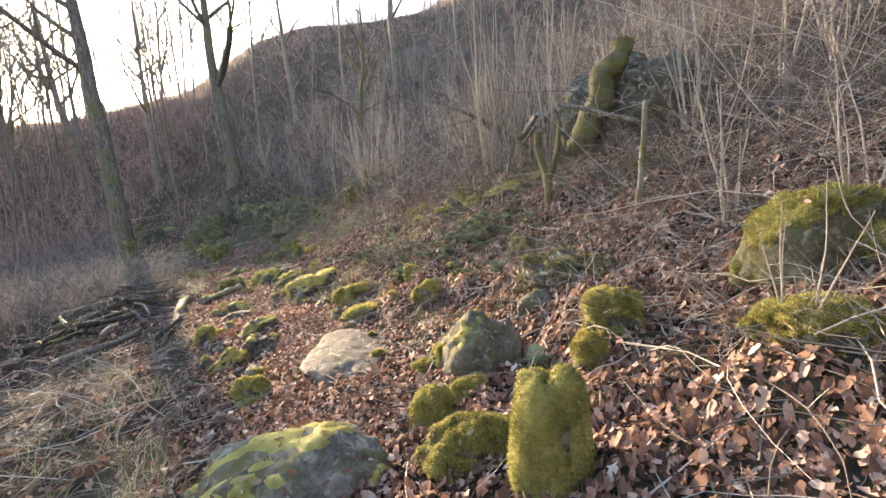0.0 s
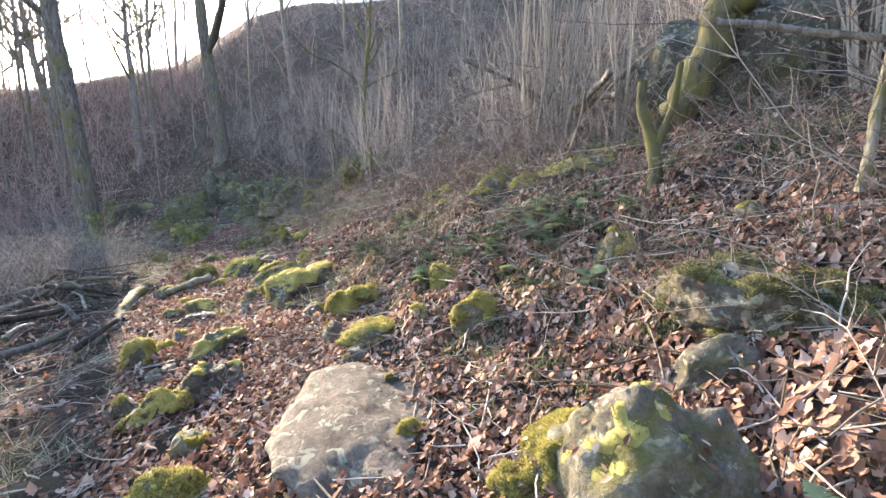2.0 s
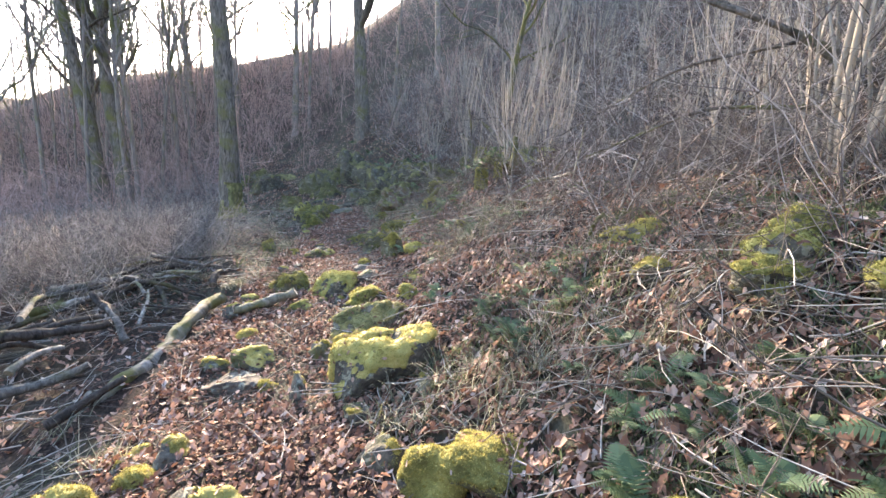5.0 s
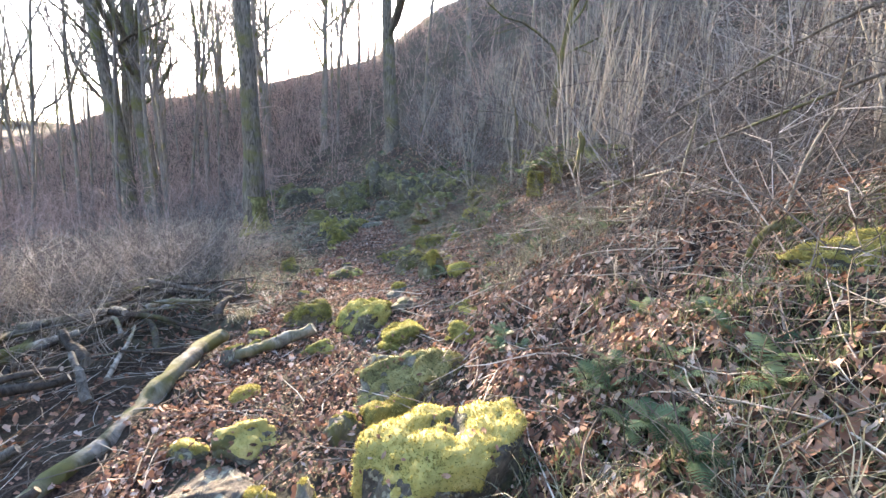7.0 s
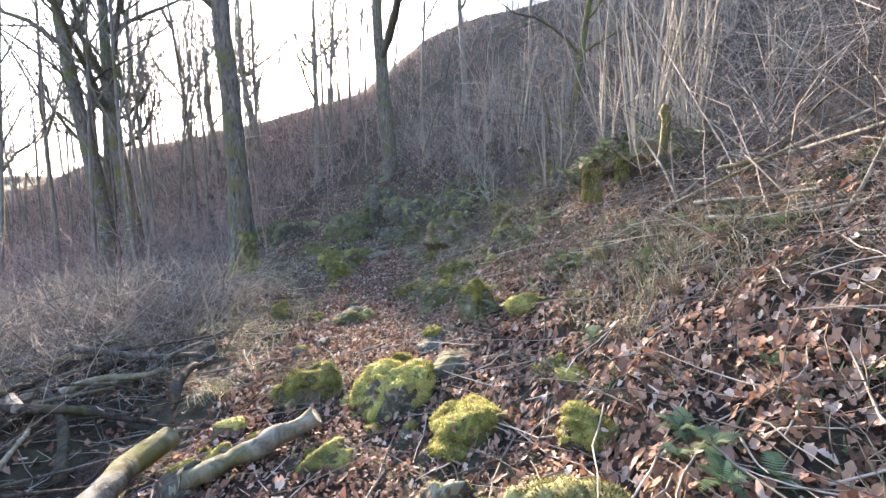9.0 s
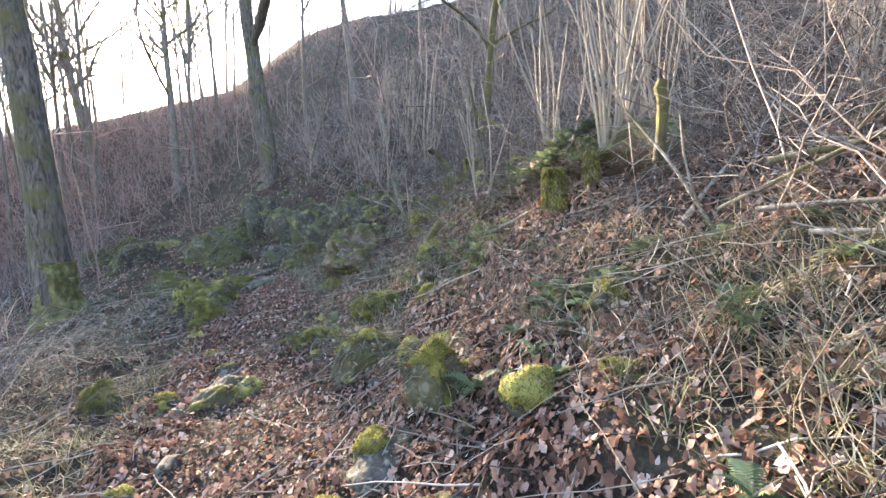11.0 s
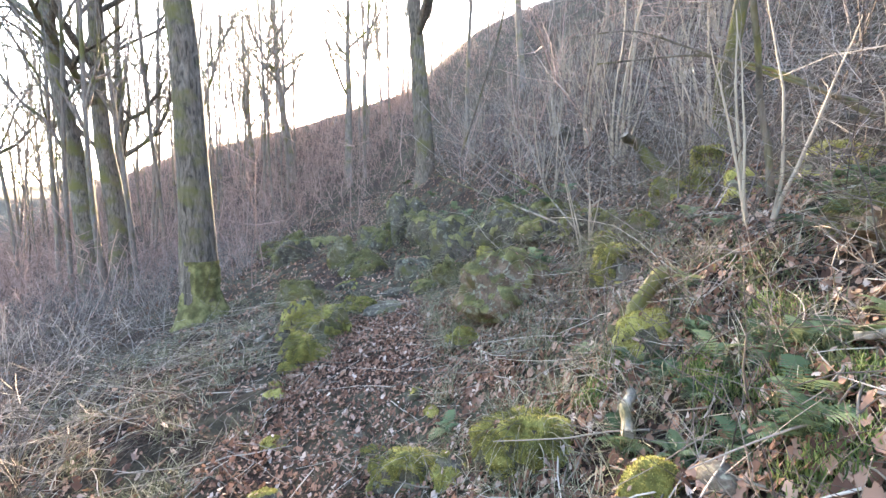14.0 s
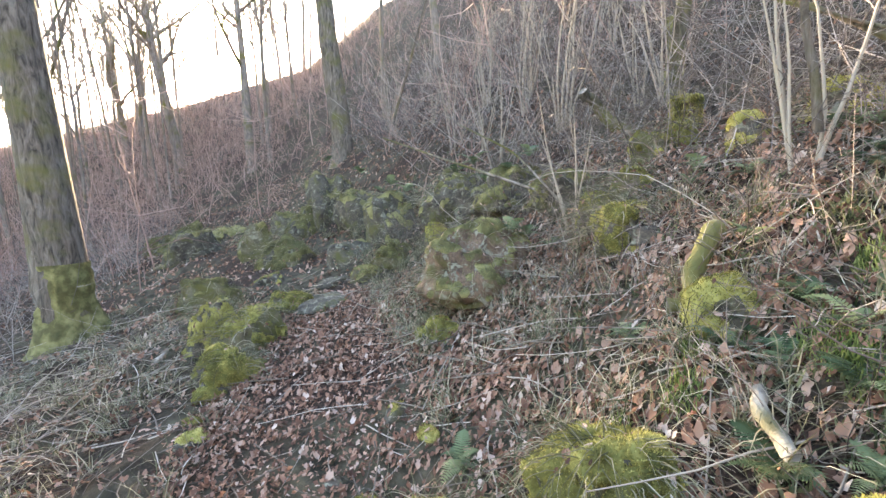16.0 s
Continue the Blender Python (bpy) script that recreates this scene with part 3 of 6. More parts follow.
rock("dark", 0.80, 6.36, 0.23, 0.18, 0.14, 161)
rock("moss", 0.42, 7.42, 0.21, 0.17, 0.10, 46)
rock("bare", -0.65, 6.94, 0.13, 0.11, 0.05, 123)
rock("moss", -0.93, 10.27, 0.18, 0.15, 0.12, 82)
rock("half", -1.10, 7.82, 0.22, 0.17, 0.11, 98)
rock("dark", -1.61, 12.86, 0.15, 0.12, 0.09, 73)
rock("dark", -2.18, 10.40, 0.11, 0.08, 0.05, 15)
rock("half", -0.72, 10.60, 0.27, 0.22, 0.17, 83)
rock("bare", -0.48, 5.64, 0.13, 0.10, 0.08, 147)
rock("slab", -0.05, 4.88, 0.26, 0.21, 0.13, 79)
rock("slab", 1.68, 4.31, 0.23, 0.19, 0.13, 61)
rock("dark", 0.03, 4.20, 0.22, 0.17, 0.13, 69)
rock("bare", 1.04, 2.08, 0.22, 0.18, 0.09, 140)
rock("bare", -0.97, 12.44, 0.23, 0.18, 0.15, 125)
rock("half", 2.02, 3.15, 0.14, 0.12, 0.08, 15)
rock("half", 2.42, 2.60, 0.22, 0.17, 0.15, 49)
rock("dark", 1.64, 4.24, 0.14, 0.11, 0.09, 22)
rock("bare", -1.75, 8.77, 0.25, 0.20, 0.15, 112)
rock("moss", -0.17, 8.75, 0.24, 0.19, 0.14, 3)
rock("bare", -1.45, 13.41, 0.26, 0.21, 0.15, 35)
rock("dark", -0.63, 5.90, 0.15, 0.12, 0.07, 33)
rock("dark", -0.27, 8.71, 0.12, 0.09, 0.08, 170)
rock("slab", -0.05, 5.07, 0.14, 0.12, 0.07, 73)
rock("dark", -2.71, 13.03, 0.24, 0.19, 0.15, 142)
rock("moss", 2.67, 2.00, 0.24, 0.19, 0.10, 36)
rock("dark", -2.89, 12.21, 0.23, 0.18, 0.10, 97)
rock("dark", -0.51, 9.02, 0.13, 0.10, 0.07, 82)
rock("half", -0.32, 5.57, 0.23, 0.19, 0.10, 12)
rock("moss", -1.86, 14.12, 0.15, 0.12, 0.06, 135)
rock("bare", 0.24, 7.36, 0.16, 0.13, 0.09, 41)
rock("slab", -2.25, 11.09, 0.21, 0.17, 0.13, 114)
rock("dark", -0.80, 11.56, 0.12, 0.10, 0.06, 58)
rock("slab", 0.06, 7.76, 0.11, 0.09, 0.07, 136)
rock("moss", -0.40, 15.68, 0.35, 0.27, 0.32, -15)
rock("moss", -0.37, 15.07, 0.41, 0.31, 0.33, 15)
rock("half", 0.36, 16.36, 0.43, 0.32, 0.39, -22)
rock("half", -0.07, 15.84, 0.37, 0.28, 0.37, -8)
rock("moss", 0.78, 15.46, 0.37, 0.28, 0.26, -12)
rock("moss", 1.39, 15.34, 0.59, 0.44, 0.29, -19)
rock("moss", -0.97, 13.40, 0.45, 0.34, 0.27, 10)
rock("moss", -0.31, 12.77, 0.24, 0.18, 0.22, -23)
rock("mossrock", -1.06, 12.46, 0.53, 0.40, 0.37, 4)
rock("moss", -0.18, 13.90, 0.38, 0.28, 0.26, 19)
rock("moss", -0.50, 12.00, 0.13, 0.10, 0.12, 1)
rock("bank", 3.45, 6.62, 0.36, 0.6, 0.2, -40)
rock("bank", 3.69, 5.95, 0.42, 0.31, 0.21, 1)
rock("bank", 4.2, 5.66, 0.5, 0.35, 0.16, -4)
rock("moss", 2.88, 7.73, 0.40, 0.30, 0.20, -10)

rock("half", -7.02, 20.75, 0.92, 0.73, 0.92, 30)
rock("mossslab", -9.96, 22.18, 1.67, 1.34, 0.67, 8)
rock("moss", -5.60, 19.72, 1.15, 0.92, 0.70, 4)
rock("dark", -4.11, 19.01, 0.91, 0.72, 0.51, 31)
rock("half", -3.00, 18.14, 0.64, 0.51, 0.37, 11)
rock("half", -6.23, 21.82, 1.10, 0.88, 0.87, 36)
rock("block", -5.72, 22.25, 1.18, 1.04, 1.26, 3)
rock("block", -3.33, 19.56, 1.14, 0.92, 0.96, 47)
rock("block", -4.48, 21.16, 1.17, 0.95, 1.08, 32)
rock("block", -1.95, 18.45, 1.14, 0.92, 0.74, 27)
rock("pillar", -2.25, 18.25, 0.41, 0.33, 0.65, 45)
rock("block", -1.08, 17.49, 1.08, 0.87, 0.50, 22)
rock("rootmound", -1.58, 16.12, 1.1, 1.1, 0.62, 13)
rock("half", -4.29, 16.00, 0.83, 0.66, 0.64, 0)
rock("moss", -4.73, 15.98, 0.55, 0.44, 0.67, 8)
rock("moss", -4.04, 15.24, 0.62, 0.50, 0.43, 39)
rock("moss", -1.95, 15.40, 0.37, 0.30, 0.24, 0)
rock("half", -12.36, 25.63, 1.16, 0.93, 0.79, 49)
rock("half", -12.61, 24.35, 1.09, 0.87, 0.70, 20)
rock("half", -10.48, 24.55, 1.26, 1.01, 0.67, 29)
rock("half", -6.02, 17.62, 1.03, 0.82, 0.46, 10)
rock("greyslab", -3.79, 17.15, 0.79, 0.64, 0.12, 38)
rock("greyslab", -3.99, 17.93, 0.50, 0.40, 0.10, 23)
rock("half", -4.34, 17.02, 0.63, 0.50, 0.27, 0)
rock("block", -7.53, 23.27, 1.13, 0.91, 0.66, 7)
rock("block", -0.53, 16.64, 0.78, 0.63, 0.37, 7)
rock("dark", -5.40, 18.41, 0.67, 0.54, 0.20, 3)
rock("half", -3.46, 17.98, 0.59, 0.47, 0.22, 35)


# ---- trees ----
def branch_set(starts, dirs, lens, radii, K, bend, rs, lift):
    step = np.array(dirs) * np.array(lens)[:, None] / (K - 1)
    P = wander(np.array(starts), step, K, bend, rs, (0, 0, lift))
    R = np.array(radii)[:, None] * np.linspace(1, 0.25, K)[None]
    return P, R


def children(P, R, n, spread, ratio, rs, lo=0.3):
    """n side branches on each of the lines P: where they start, which way they go, how long and how thick."""
    N, K = P.shape[:2]
    s, d, l, r = [], [], [], []
    for i in range(N):
        total = np.linalg.norm(np.diff(P[i], axis=0), axis=1).sum()
        for _ in range(n):
            t = rs.uniform(lo, 1.0) * (K - 1.001)
            k = int(t)
            p = P[i, k] + (P[i, k + 1] - P[i, k]) * (t - k)
            ax = P[i, k + 1] - P[i, k]
            ax = ax / (np.linalg.norm(ax) + 1e-9)
            q = rs.normal(0, 1, 3)
            q -= ax * q.dot(ax)
            q /= np.linalg.norm(q) + 1e-9
            v = ax * math.cos(spread) + q * math.sin(spread)
            s.append(p)
            d.append(v)
            l.append(total * ratio * rs.uniform(0.6, 1.2) * (1.15 - 0.6 * t / K))
            r.append(max(R[i, k] * 0.55, 0.004))
    return s, d, l, r


def make_tree(name, height, radius, seed, bark, limbs=9, twigs=5, lean=(0.0, 0.0), first=0.35, wob=0.05, moss_foot=False, sides=10):
    rs = np.random.RandomState(seed)
    K = 12
    step = np.array([[lean[0], lean[1], 1.0]])
    step = step / np.linalg.norm(step) * height / (K - 1)
    P = wander(np.array([[0, 0, -0.25]]), step, K, wob, rs, (-lean[0] * 0.04, -lean[1] * 0.04, 0.02))
    taper = np.linspace(1, 0.22, K)[None] * radius
    taper[:, 0] *= 1.55
    taper[:, 1] *= 1.03
    # finer rings near the foot
    foot = np.linspace(0, 1, 7)[1:-1]
    Pf = np.concatenate([P[:, :1]] + [P[:, :1] * (1 - f) + P[:, 1:2] * f for f in foot] + [P[:, 1:]], 1)
    Rf = np.concatenate([taper[:, :1]] + [taper[:, 1:2] * (1 + 0.5 * (1 - f) ** 3) for f in foot] + [taper[:, 1:]], 1)
    v, f = tubes(Pf, Rf, sides)
    n = np.array([noise.noise(Vector(p) * (0.9 / max(radius, 0.05))) for p in v])
    c = np.repeat(Pf.reshape(-1, 3), sides, 0)
    v = c + (v - c) * (1 + 0.16 * n[:, None])
    holder = new(name)
    part("trunk", mesh_of("trunk", v, f, bark), holder)
    s, d, l, r = children(P, taper, limbs, 0.85, 0.42, rs, first)
    P1, R1 = branch_set(s, d, l, r, 7, 0.16, rs, 0.08)
    for i in range(min(3, limbs)):
        part("limb", mesh_of("limb", *tubes(P1[i : i + 1], R1[i : i + 1], 6), bark), holder)
    rest = [tubes(P1[3:], R1[3:], 5)] if limbs > 3 else []
    s, d, l, r = children(P1, R1, twigs, 0.75, 0.5, rs, 0.2)
    P2, R2 = branch_set(s, d, l, r, 5, 0.2, rs, 0.05)
    rest.append(tubes(P2, R2, 3))
    s, d, l, r = children(P2, R2, 3, 0.7, 0.55, rs, 0.15)
    P3, R3 = branch_set(s, d, l, np.maximum(np.array(r) * 0.8, 0.006), 4, 0.2, rs, 0.0)
    rest.append(tubes(P3, R3, 3))
    part("crown", mesh_of("crown", *join(rest), bark), holder, "bare winter crown of fine twigs")
    if moss_foot:
        zz = np.linspace(-0.2, 1.3, 16)
        k = 20
        ang = np.arange(k) * 2 * np.pi / k
        V = []
        for z in zz:
            rr = radius * (1.05 + 0.6 * max(0, 1 - (z + 0.2) / 0.9) ** 2)
            for a in ang:
                q = Vector((math.cos(a) * 2, math.sin(a) * 2, z * 3))
                edge = max(-0.6, 1 - max(0, z - 0.3 - 0.9 * noise.noise(Vector((q.x * 1.6, q.y * 1.6, 3.3))) - 0.35 * noise.noise(q * 2.2)) * 4)
                V.append((math.cos(a) * (rr * (0.95 + 0.12 * edge) + 0.05 * edge * noise.noise(q * 3)), math.sin(a) * (rr * (0.95 + 0.12 * edge) + 0.05 * edge * noise.noise(q * 3)), z))
        i = np.arange(len(V)).reshape(len(zz), k)
        F = np.stack([i[:-1], np.roll(i[:-1], -1, 1), np.roll(i[1:], -1, 1), i[1:]], -1).reshape(-1, 4)
        part("moss", mesh_of("moss", np.array(V), F, MOSS_SHADED), holder, "green moss round the foot")
    return holder


def stand(tree, x, y, turn=0, label="", cat="tree", group=""):
    tree.matrix_world = pose(x, y, gz(x, y) - (0.25 if y > 20 else 0.08), 0, 0, turn)
    return tagged(tree, label, cat, group)


stand(make_tree("oak_tree", 16, 0.37, 3, BARK, 10, 5, (-0.06, 0.0), 0.45, 0.025, True, 20), -8.12, 17.25, 0, "tall bare oak with rough bark and a mossy foot")
stand(make_tree("oak_tree", 17, 0.43, 5, BARK, 10, 6, (-0.17, 0.0), 0.4, 0.03, False, 14), -17.7, 21.1, 0, "bare leaning trunk of a twin-stemmed tree")
stand(make_tree("oak_tree", 17, 0.40, 6, BARK, 10, 6, (-0.12, 0.03), 0.4, 0.03, False, 12), -16.9, 21.5, 0, "bare second stem of a twin-stemmed tree")
stand(make_tree("oak_tree", 16, 0.42, 28, BARK, 12, 6, (-0.05, 0.0), 0.36, 0.04, False, 12), -7.06, 27.3, 90, "bare dark tree with a thick side limb on the slope")
stand(make_tree("beech_tree", 17, 0.36, 9, BARK_FAR, 11, 6, (-0.12, 0.0), 0.4, 0.03, False, 10), -22.4, 38, 0, "bare leaning tree on the ridge against the sky")
stand(make_tree("beech_tree", 15, 0.27, 10, BARK_FAR, 11, 6, (-0.03, 0.0), 0.35, 0.03, False, 10), -14.7, 33.7, 40, "slim bare tree on the ridge against the sky")
stand(make_tree("beech_tree", 13, 0.2, 12, BARK_FAR, 10, 6, (0.02, 0.0), 0.3, 0.04, False, 10), 3.4, 25.8, 10, "slim bare tree rising from the brush")
stand(make_tree("beech_tree", 13, 0.2, 13, BARK_FAR, 10, 6, (0.0, 0.0), 0.3, 0.04, False, 10), -3.7, 31.2, 70, "slim bare tree higher on the slope")
stand(make_tree("beech_tree", 16, 0.36, 14, BARK, 11, 6, (-0.02, 0.0), 0.35, 0.04, False, 12), -24.3, 26.3, 70, "crooked bare tree below the path")
stand(make_tree("beech_tree", 15, 0.3, 15, BARK_FAR, 12, 7, (0.0, 0.0), 0.3, 0.05, False, 10), -31.8, 43.7, 70, "spreading bare tree against the bright sky")
stand(make_tree("young_tree", 7.5, 0.115, 16, BARK_MOSS, 8, 5, (-0.06, 0.0), 0.3, 0.05, True, 10), 1.28, 18.2, 70, "slender moss-covered tree on the bank")

FAR_TREES = [make_tree("bare_tree", h, r, 40 + i, BARK_FAR, 9, 6, (lx, 0.0), 0.3, 0.045, False, 7) for i, (h, r, lx) in enumerate([(13, 0.15, 0.0), (11, 0.11, 0.08), (15, 0.19, -0.06), (9, 0.08, 0.1), (12, 0.13, -0.1)])]


def far_wood():
    rs = np.random.RandomState(21)
    spots = []
    while len(spots) < 285:
        y = rs.uniform(19, 85)
        x = rs.uniform(-70, 25) if len(spots) < 215 else rs.uniform(-48, -16)
        y = y if len(spots) < 215 else rs.uniform(19, 48)
        d = float(off_path(x, y))
        if abs(x) < 2 and y < 20 or (d > 8 and y < 24) or math.hypot(x + 8.4, y - 17.6) < 3.5:
            continue
        if abs((x - 3) * 0.851 + (y - 1.5) * 0.525) < 2.2 and y < 50:
            continue
        if d < 1 and y < 30 and x > -12:
            continue
        if any((x - a) ** 2 + (y - b) ** 2 < 3.0 for a, b in spots):
            continue
        spots.append((x, y))
    for i, (x, y) in enumerate(spots):
        s = rs.uniform(0.7, 1.2) * (0.75 if off_path(x, y) > 3 else 1.0)
        m = pose(x, y, gz(x, y) - 0.1, rs.uniform(-4, 4), rs.uniform(-4, 4), rs.uniform(0, 360)) @ Matrix.Diagonal((s * 0.9, s * 0.9, s * 1.4, 1))
        t = FAR_TREES[i % len(FAR_TREES)]
        if i < len(FAR_TREES):
            t.matrix_world = m
        else:
            t = copy_thing(FAR_TREES[i % len(FAR_TREES)], m)
        tagged(t, "slim bare winter tree in the wood", "tree", "trees of the far wood")


# unseen trees behind the start, added to keep sky light off the fronts
def unseen_wood_screen():
    rs = np.random.RandomState(23)
    for i in range(110):
        x, y = rs.uniform(-32, 28), rs.uniform(-42, -6)
        s = rs.uniform(0.8, 1.3)
        t = copy_thing(FAR_TREES[i % len(FAR_TREES)], pose(x, y, gz(x, y) - 0.1, rs.uniform(-4, 4), rs.uniform(-4, 4), rs.uniform(0, 360)) @ Matrix.Diagonal((s, s, s * 1.3, 1)))
        tagged(t, "unseen bare tree added behind the start to block sky light", "tree", "trees of the far wood")


far_wood()
unseen_wood_screen()


# ---- hazel clumps ----
def make_hazel(seed, n, height, spread, foot=0.12):
    rs = np.random.RandomState(seed)
    holder = new("hazel_bush")
    allsub = []
    for i in range(n):
        a = rs.uniform(0, 2 * math.pi)
        q = rs.uniform(0.2, 1.0)
        st = np.array([[math.cos(a) * foot * q, math.sin(a) * foot * q, -0.1]])
        h = height * rs.uniform(0.55, 1.1)
        sp = spread * rs.uniform(0.3, 1.2)
        step = np.array([[math.cos(a) * sp, math.sin(a) * sp, 1.0]]) * h / 9
        P = wander(st, step, 10, 0.06, rs, (0, 0, 0.03))
        R = rs.uniform(0.012, 0.028) * np.linspace(1, 0.2, 10)[None]
        part("stem", mesh_of("stem", *tubes(P, R, 6), SHOOT), holder)
        s, d, l, r = children(P, R, 7, 0.6, 0.22, rs, 0.3)
        P1, R1 = branch_set(s, d, l, np.maximum(np.array(r) * 0.7, 0.003), 4, 0.2, rs, 0.1)
        allsub.append(tubes(P1, R1, 3))
    part("twig_spray", mesh_of("twig_spray", *join(allsub), TWIG), holder)["kind"] = "stuff"
    return holder


HAZELS = [make_hazel(70, 9, 3.2, 0.22), make_hazel(71, 6, 2.6, 0.35), make_hazel(72, 10, 3.6, 0.26), make_hazel(73, 5, 2.2, 0.3)]


def hazel(x, y, v, turn, s=1.0, lift=0.0, label="clump of bare pale hazel shoots on the bank"):
    m = pose(x, y, gz(x, y) + lift, 0, 0, turn) @ Matrix.Diagonal((s, s, s, 1))
    t = HAZELS[v]
    if t.name in placed:
        t = copy_thing(t, m)
    else:
        placed.add(t.name)
        t.matrix_world = m
    tagged(t, label, "bush", "hazel bushes")


placed = set()
hazel(4.72, 8.63, 2, 10, 0.9)
hazel(4.55, 8.1, 1, 80, 0.8)
hazel(1.62, 12.45, 0, 30, 0.8, 0.4)
hazel(1.96, 12.87, 2, 120, 0.95, 0.42)
hazel(2.37, 12.67, 0, 200, 0.9, 0.4)
hazel(0.95, 18.7, 1, 40, 0.9)
hazel(0.61, 14.54, 3, 140, 0.9)
hazel(-0.59, 15.9, 3, 260, 0.7)
hazel(5.05, 12.95, 0, 310, 1.0)
hazel(4.88, 2.26, 1, 20, 0.7)
hazel(4.02, 0.95, 3, 75, 0.4)
hazel(5.05, 1.48, 3, 130, 0.6)
hazel(4.37, 7.65, 2, 40, 1.25)
hazel(4.75, 7.75, 0, 100, 1.2)


def more_hazel():
    rs = np.random.RandomState(33)
    done = 0
    while done < 70:
        y = rs.uniform(3, 30)
        d = rs.uniform(3.8, 14)
        x = d + float(np.interp(y, PATH_Y, PATH_X))
        hazel(x, y, int(rs.randint(4)), rs.uniform(0, 360), rs.uniform(0.7, 1.2), 0.0, "clump of bare hazel shoots in the thicket")
        done += 1


more_hazel()


# ---- brush, as stuff ----
def brush(name, label, spots, height, rad, mat, rs, lean=0.25, subs=4, K=5):
    n = len(spots)
    st = np.column_stack([spots, ground_z(spots[:, 0], spots[:, 1]) - 0.03])
    h = height * rs.uniform(0.45, 1.25, (n, 1))
    step = np.column_stack([rs.normal(0, lean, (n, 2)), np.ones(n)]) * h / (K - 1)
    P = wander(st, step, K, 0.17, rs)
    R = rad * rs.uniform(0.6, 1.3, (n, 1)) * np.linspace(1, 0.35, K)[None]
    parts = [tubes(P, R, 3)]
    for j in range(subs):
        k = rs.randint(1, K - 1, n)
        s = P[np.arange(n), k]
        dirs = np.column_stack([rs.normal(0, 1, (n, 2)), rs.uniform(0.1, 1.1, n)])
        dirs /= np.linalg.norm(dirs, axis=1, keepdims=True)
        Q = wander(s, dirs * h * rs.uniform(0.1, 0.25, (n, 1)), 3, 0.25, rs)
        parts.append(tubes(Q, rad * 0.55 * np.linspace(1, 0.45, 3)[None] * np.ones((n, 1)), 3))
    tagged(new(name, mesh_of(name, *join(parts), mat)), label, "brush", kind="stuff")


def spots_in(rs, n, y0, y1, d0, d1, power=1.0):
    y = y0 + (y1 - y0) * rs.uniform(0, 1, n) ** power
    d = rs.uniform(d0, d1, n)
    return np.column_stack([d + np.interp(y, PATH_Y, PATH_X), y])


def patchy(rs, pts, scale, keep):
    n = vnoise(pts[:, 0] * scale + 31, pts[:, 1] * scale + 17) + 0.5
    return pts[n + rs.normal(0, 0.12, len(pts)) > keep]


def build_brush():
    rs = np.random.RandomState(50)
    brush("thicket_below_path", "dense bare brown brushwood below the path", np.concatenate([spots_in(rs, 2300, 9.6, 30, -16, -4.4), spots_in(rs, 420, 9.6, 13, -7, -2.8), spots_in(rs, 900, 5, 10, -14, -5)]), 1.05, 0.007, SHADE_TWIG, rs, 0.5, 5)
    bank = np.concatenate([spots_in(rs, 4200, 2, 30, 3.2, 16), spots_in(rs, 700, -14, 2, 3.2, 14), spots_in(rs, 500, -14, 4, -14, -4)])
    bank = bank[np.hypot(bank[:, 0] - 5.3, bank[:, 1] - 4.7) > 1.2]
    brush("thicket_on_bank", "thin bare shoots crowding the bank", bank, 1.8, 0.006, SHADE_TWIG, rs, 0.62, 7, 6)
    brush("briar_stems", "thin bare briar stems beside the log heap", spots_in(rs, 620, 7.6, 13, -6.5, -2.4), 1.1, 0.005, BRAMBLE, rs, 0.5, 6)
    brush("undergrowth", "low tangled twigs on the bank", spots_in(rs, 6500, -1, 20, 1.8, 7), 0.5, 0.0035, TWIG, rs, 0.8, 4)
    def slope(n):
        p = np.column_stack([rs.uniform(-75, 45, n), 19 + 65 * rs.uniform(0, 1, n) ** 0.85])
        d = off_path(p[:, 0], p[:, 1])
        return p[(np.abs(d + 0.5) > 3.2) | (p[:, 1] > 25)]

    brush("far_undergrowth", "low reddish-brown brushwood over the far slope", slope(15000), 0.95, 0.010, TWIG_HAZED, rs, 0.55, 5, 4)
    brush("far_thicket", "bare brown brushwood over the far slope", patchy(rs, slope(7500), 0.22, 0.45), 1.9, 0.011, TWIG_HAZED, rs, 0.5, 6)
    brush("far_saplings", "slim bare saplings over the far slope", slope(600), 5.0, 0.02, TWIG_HAZED, rs, 0.24, 9, 7)


build_brush()


def lower_wood():
    rs = np.random.RandomState(52)
    # unseen brush added behind the start, a further screen against sky light
    b = np.column_stack([rs.uniform(-34, 30, 4200), rs.uniform(-34, -4.5, 4200)])
    brush("unseen_thicket_screen", "unseen tall brushwood added behind the start to block sky light", b, 4.2, 0.028, SHADE_TWIG, rs, 0.3, 6)
    s = np.column_stack([rs.uniform(-60, -13, 5200), rs.uniform(13, 55, 5200)])
    brush("lower_thicket", "reddish-brown bare brushwood at the foot of the slope", s, 2.4, 0.012, TWIG_HAZED, rs, 0.3, 5)


lower_wood()


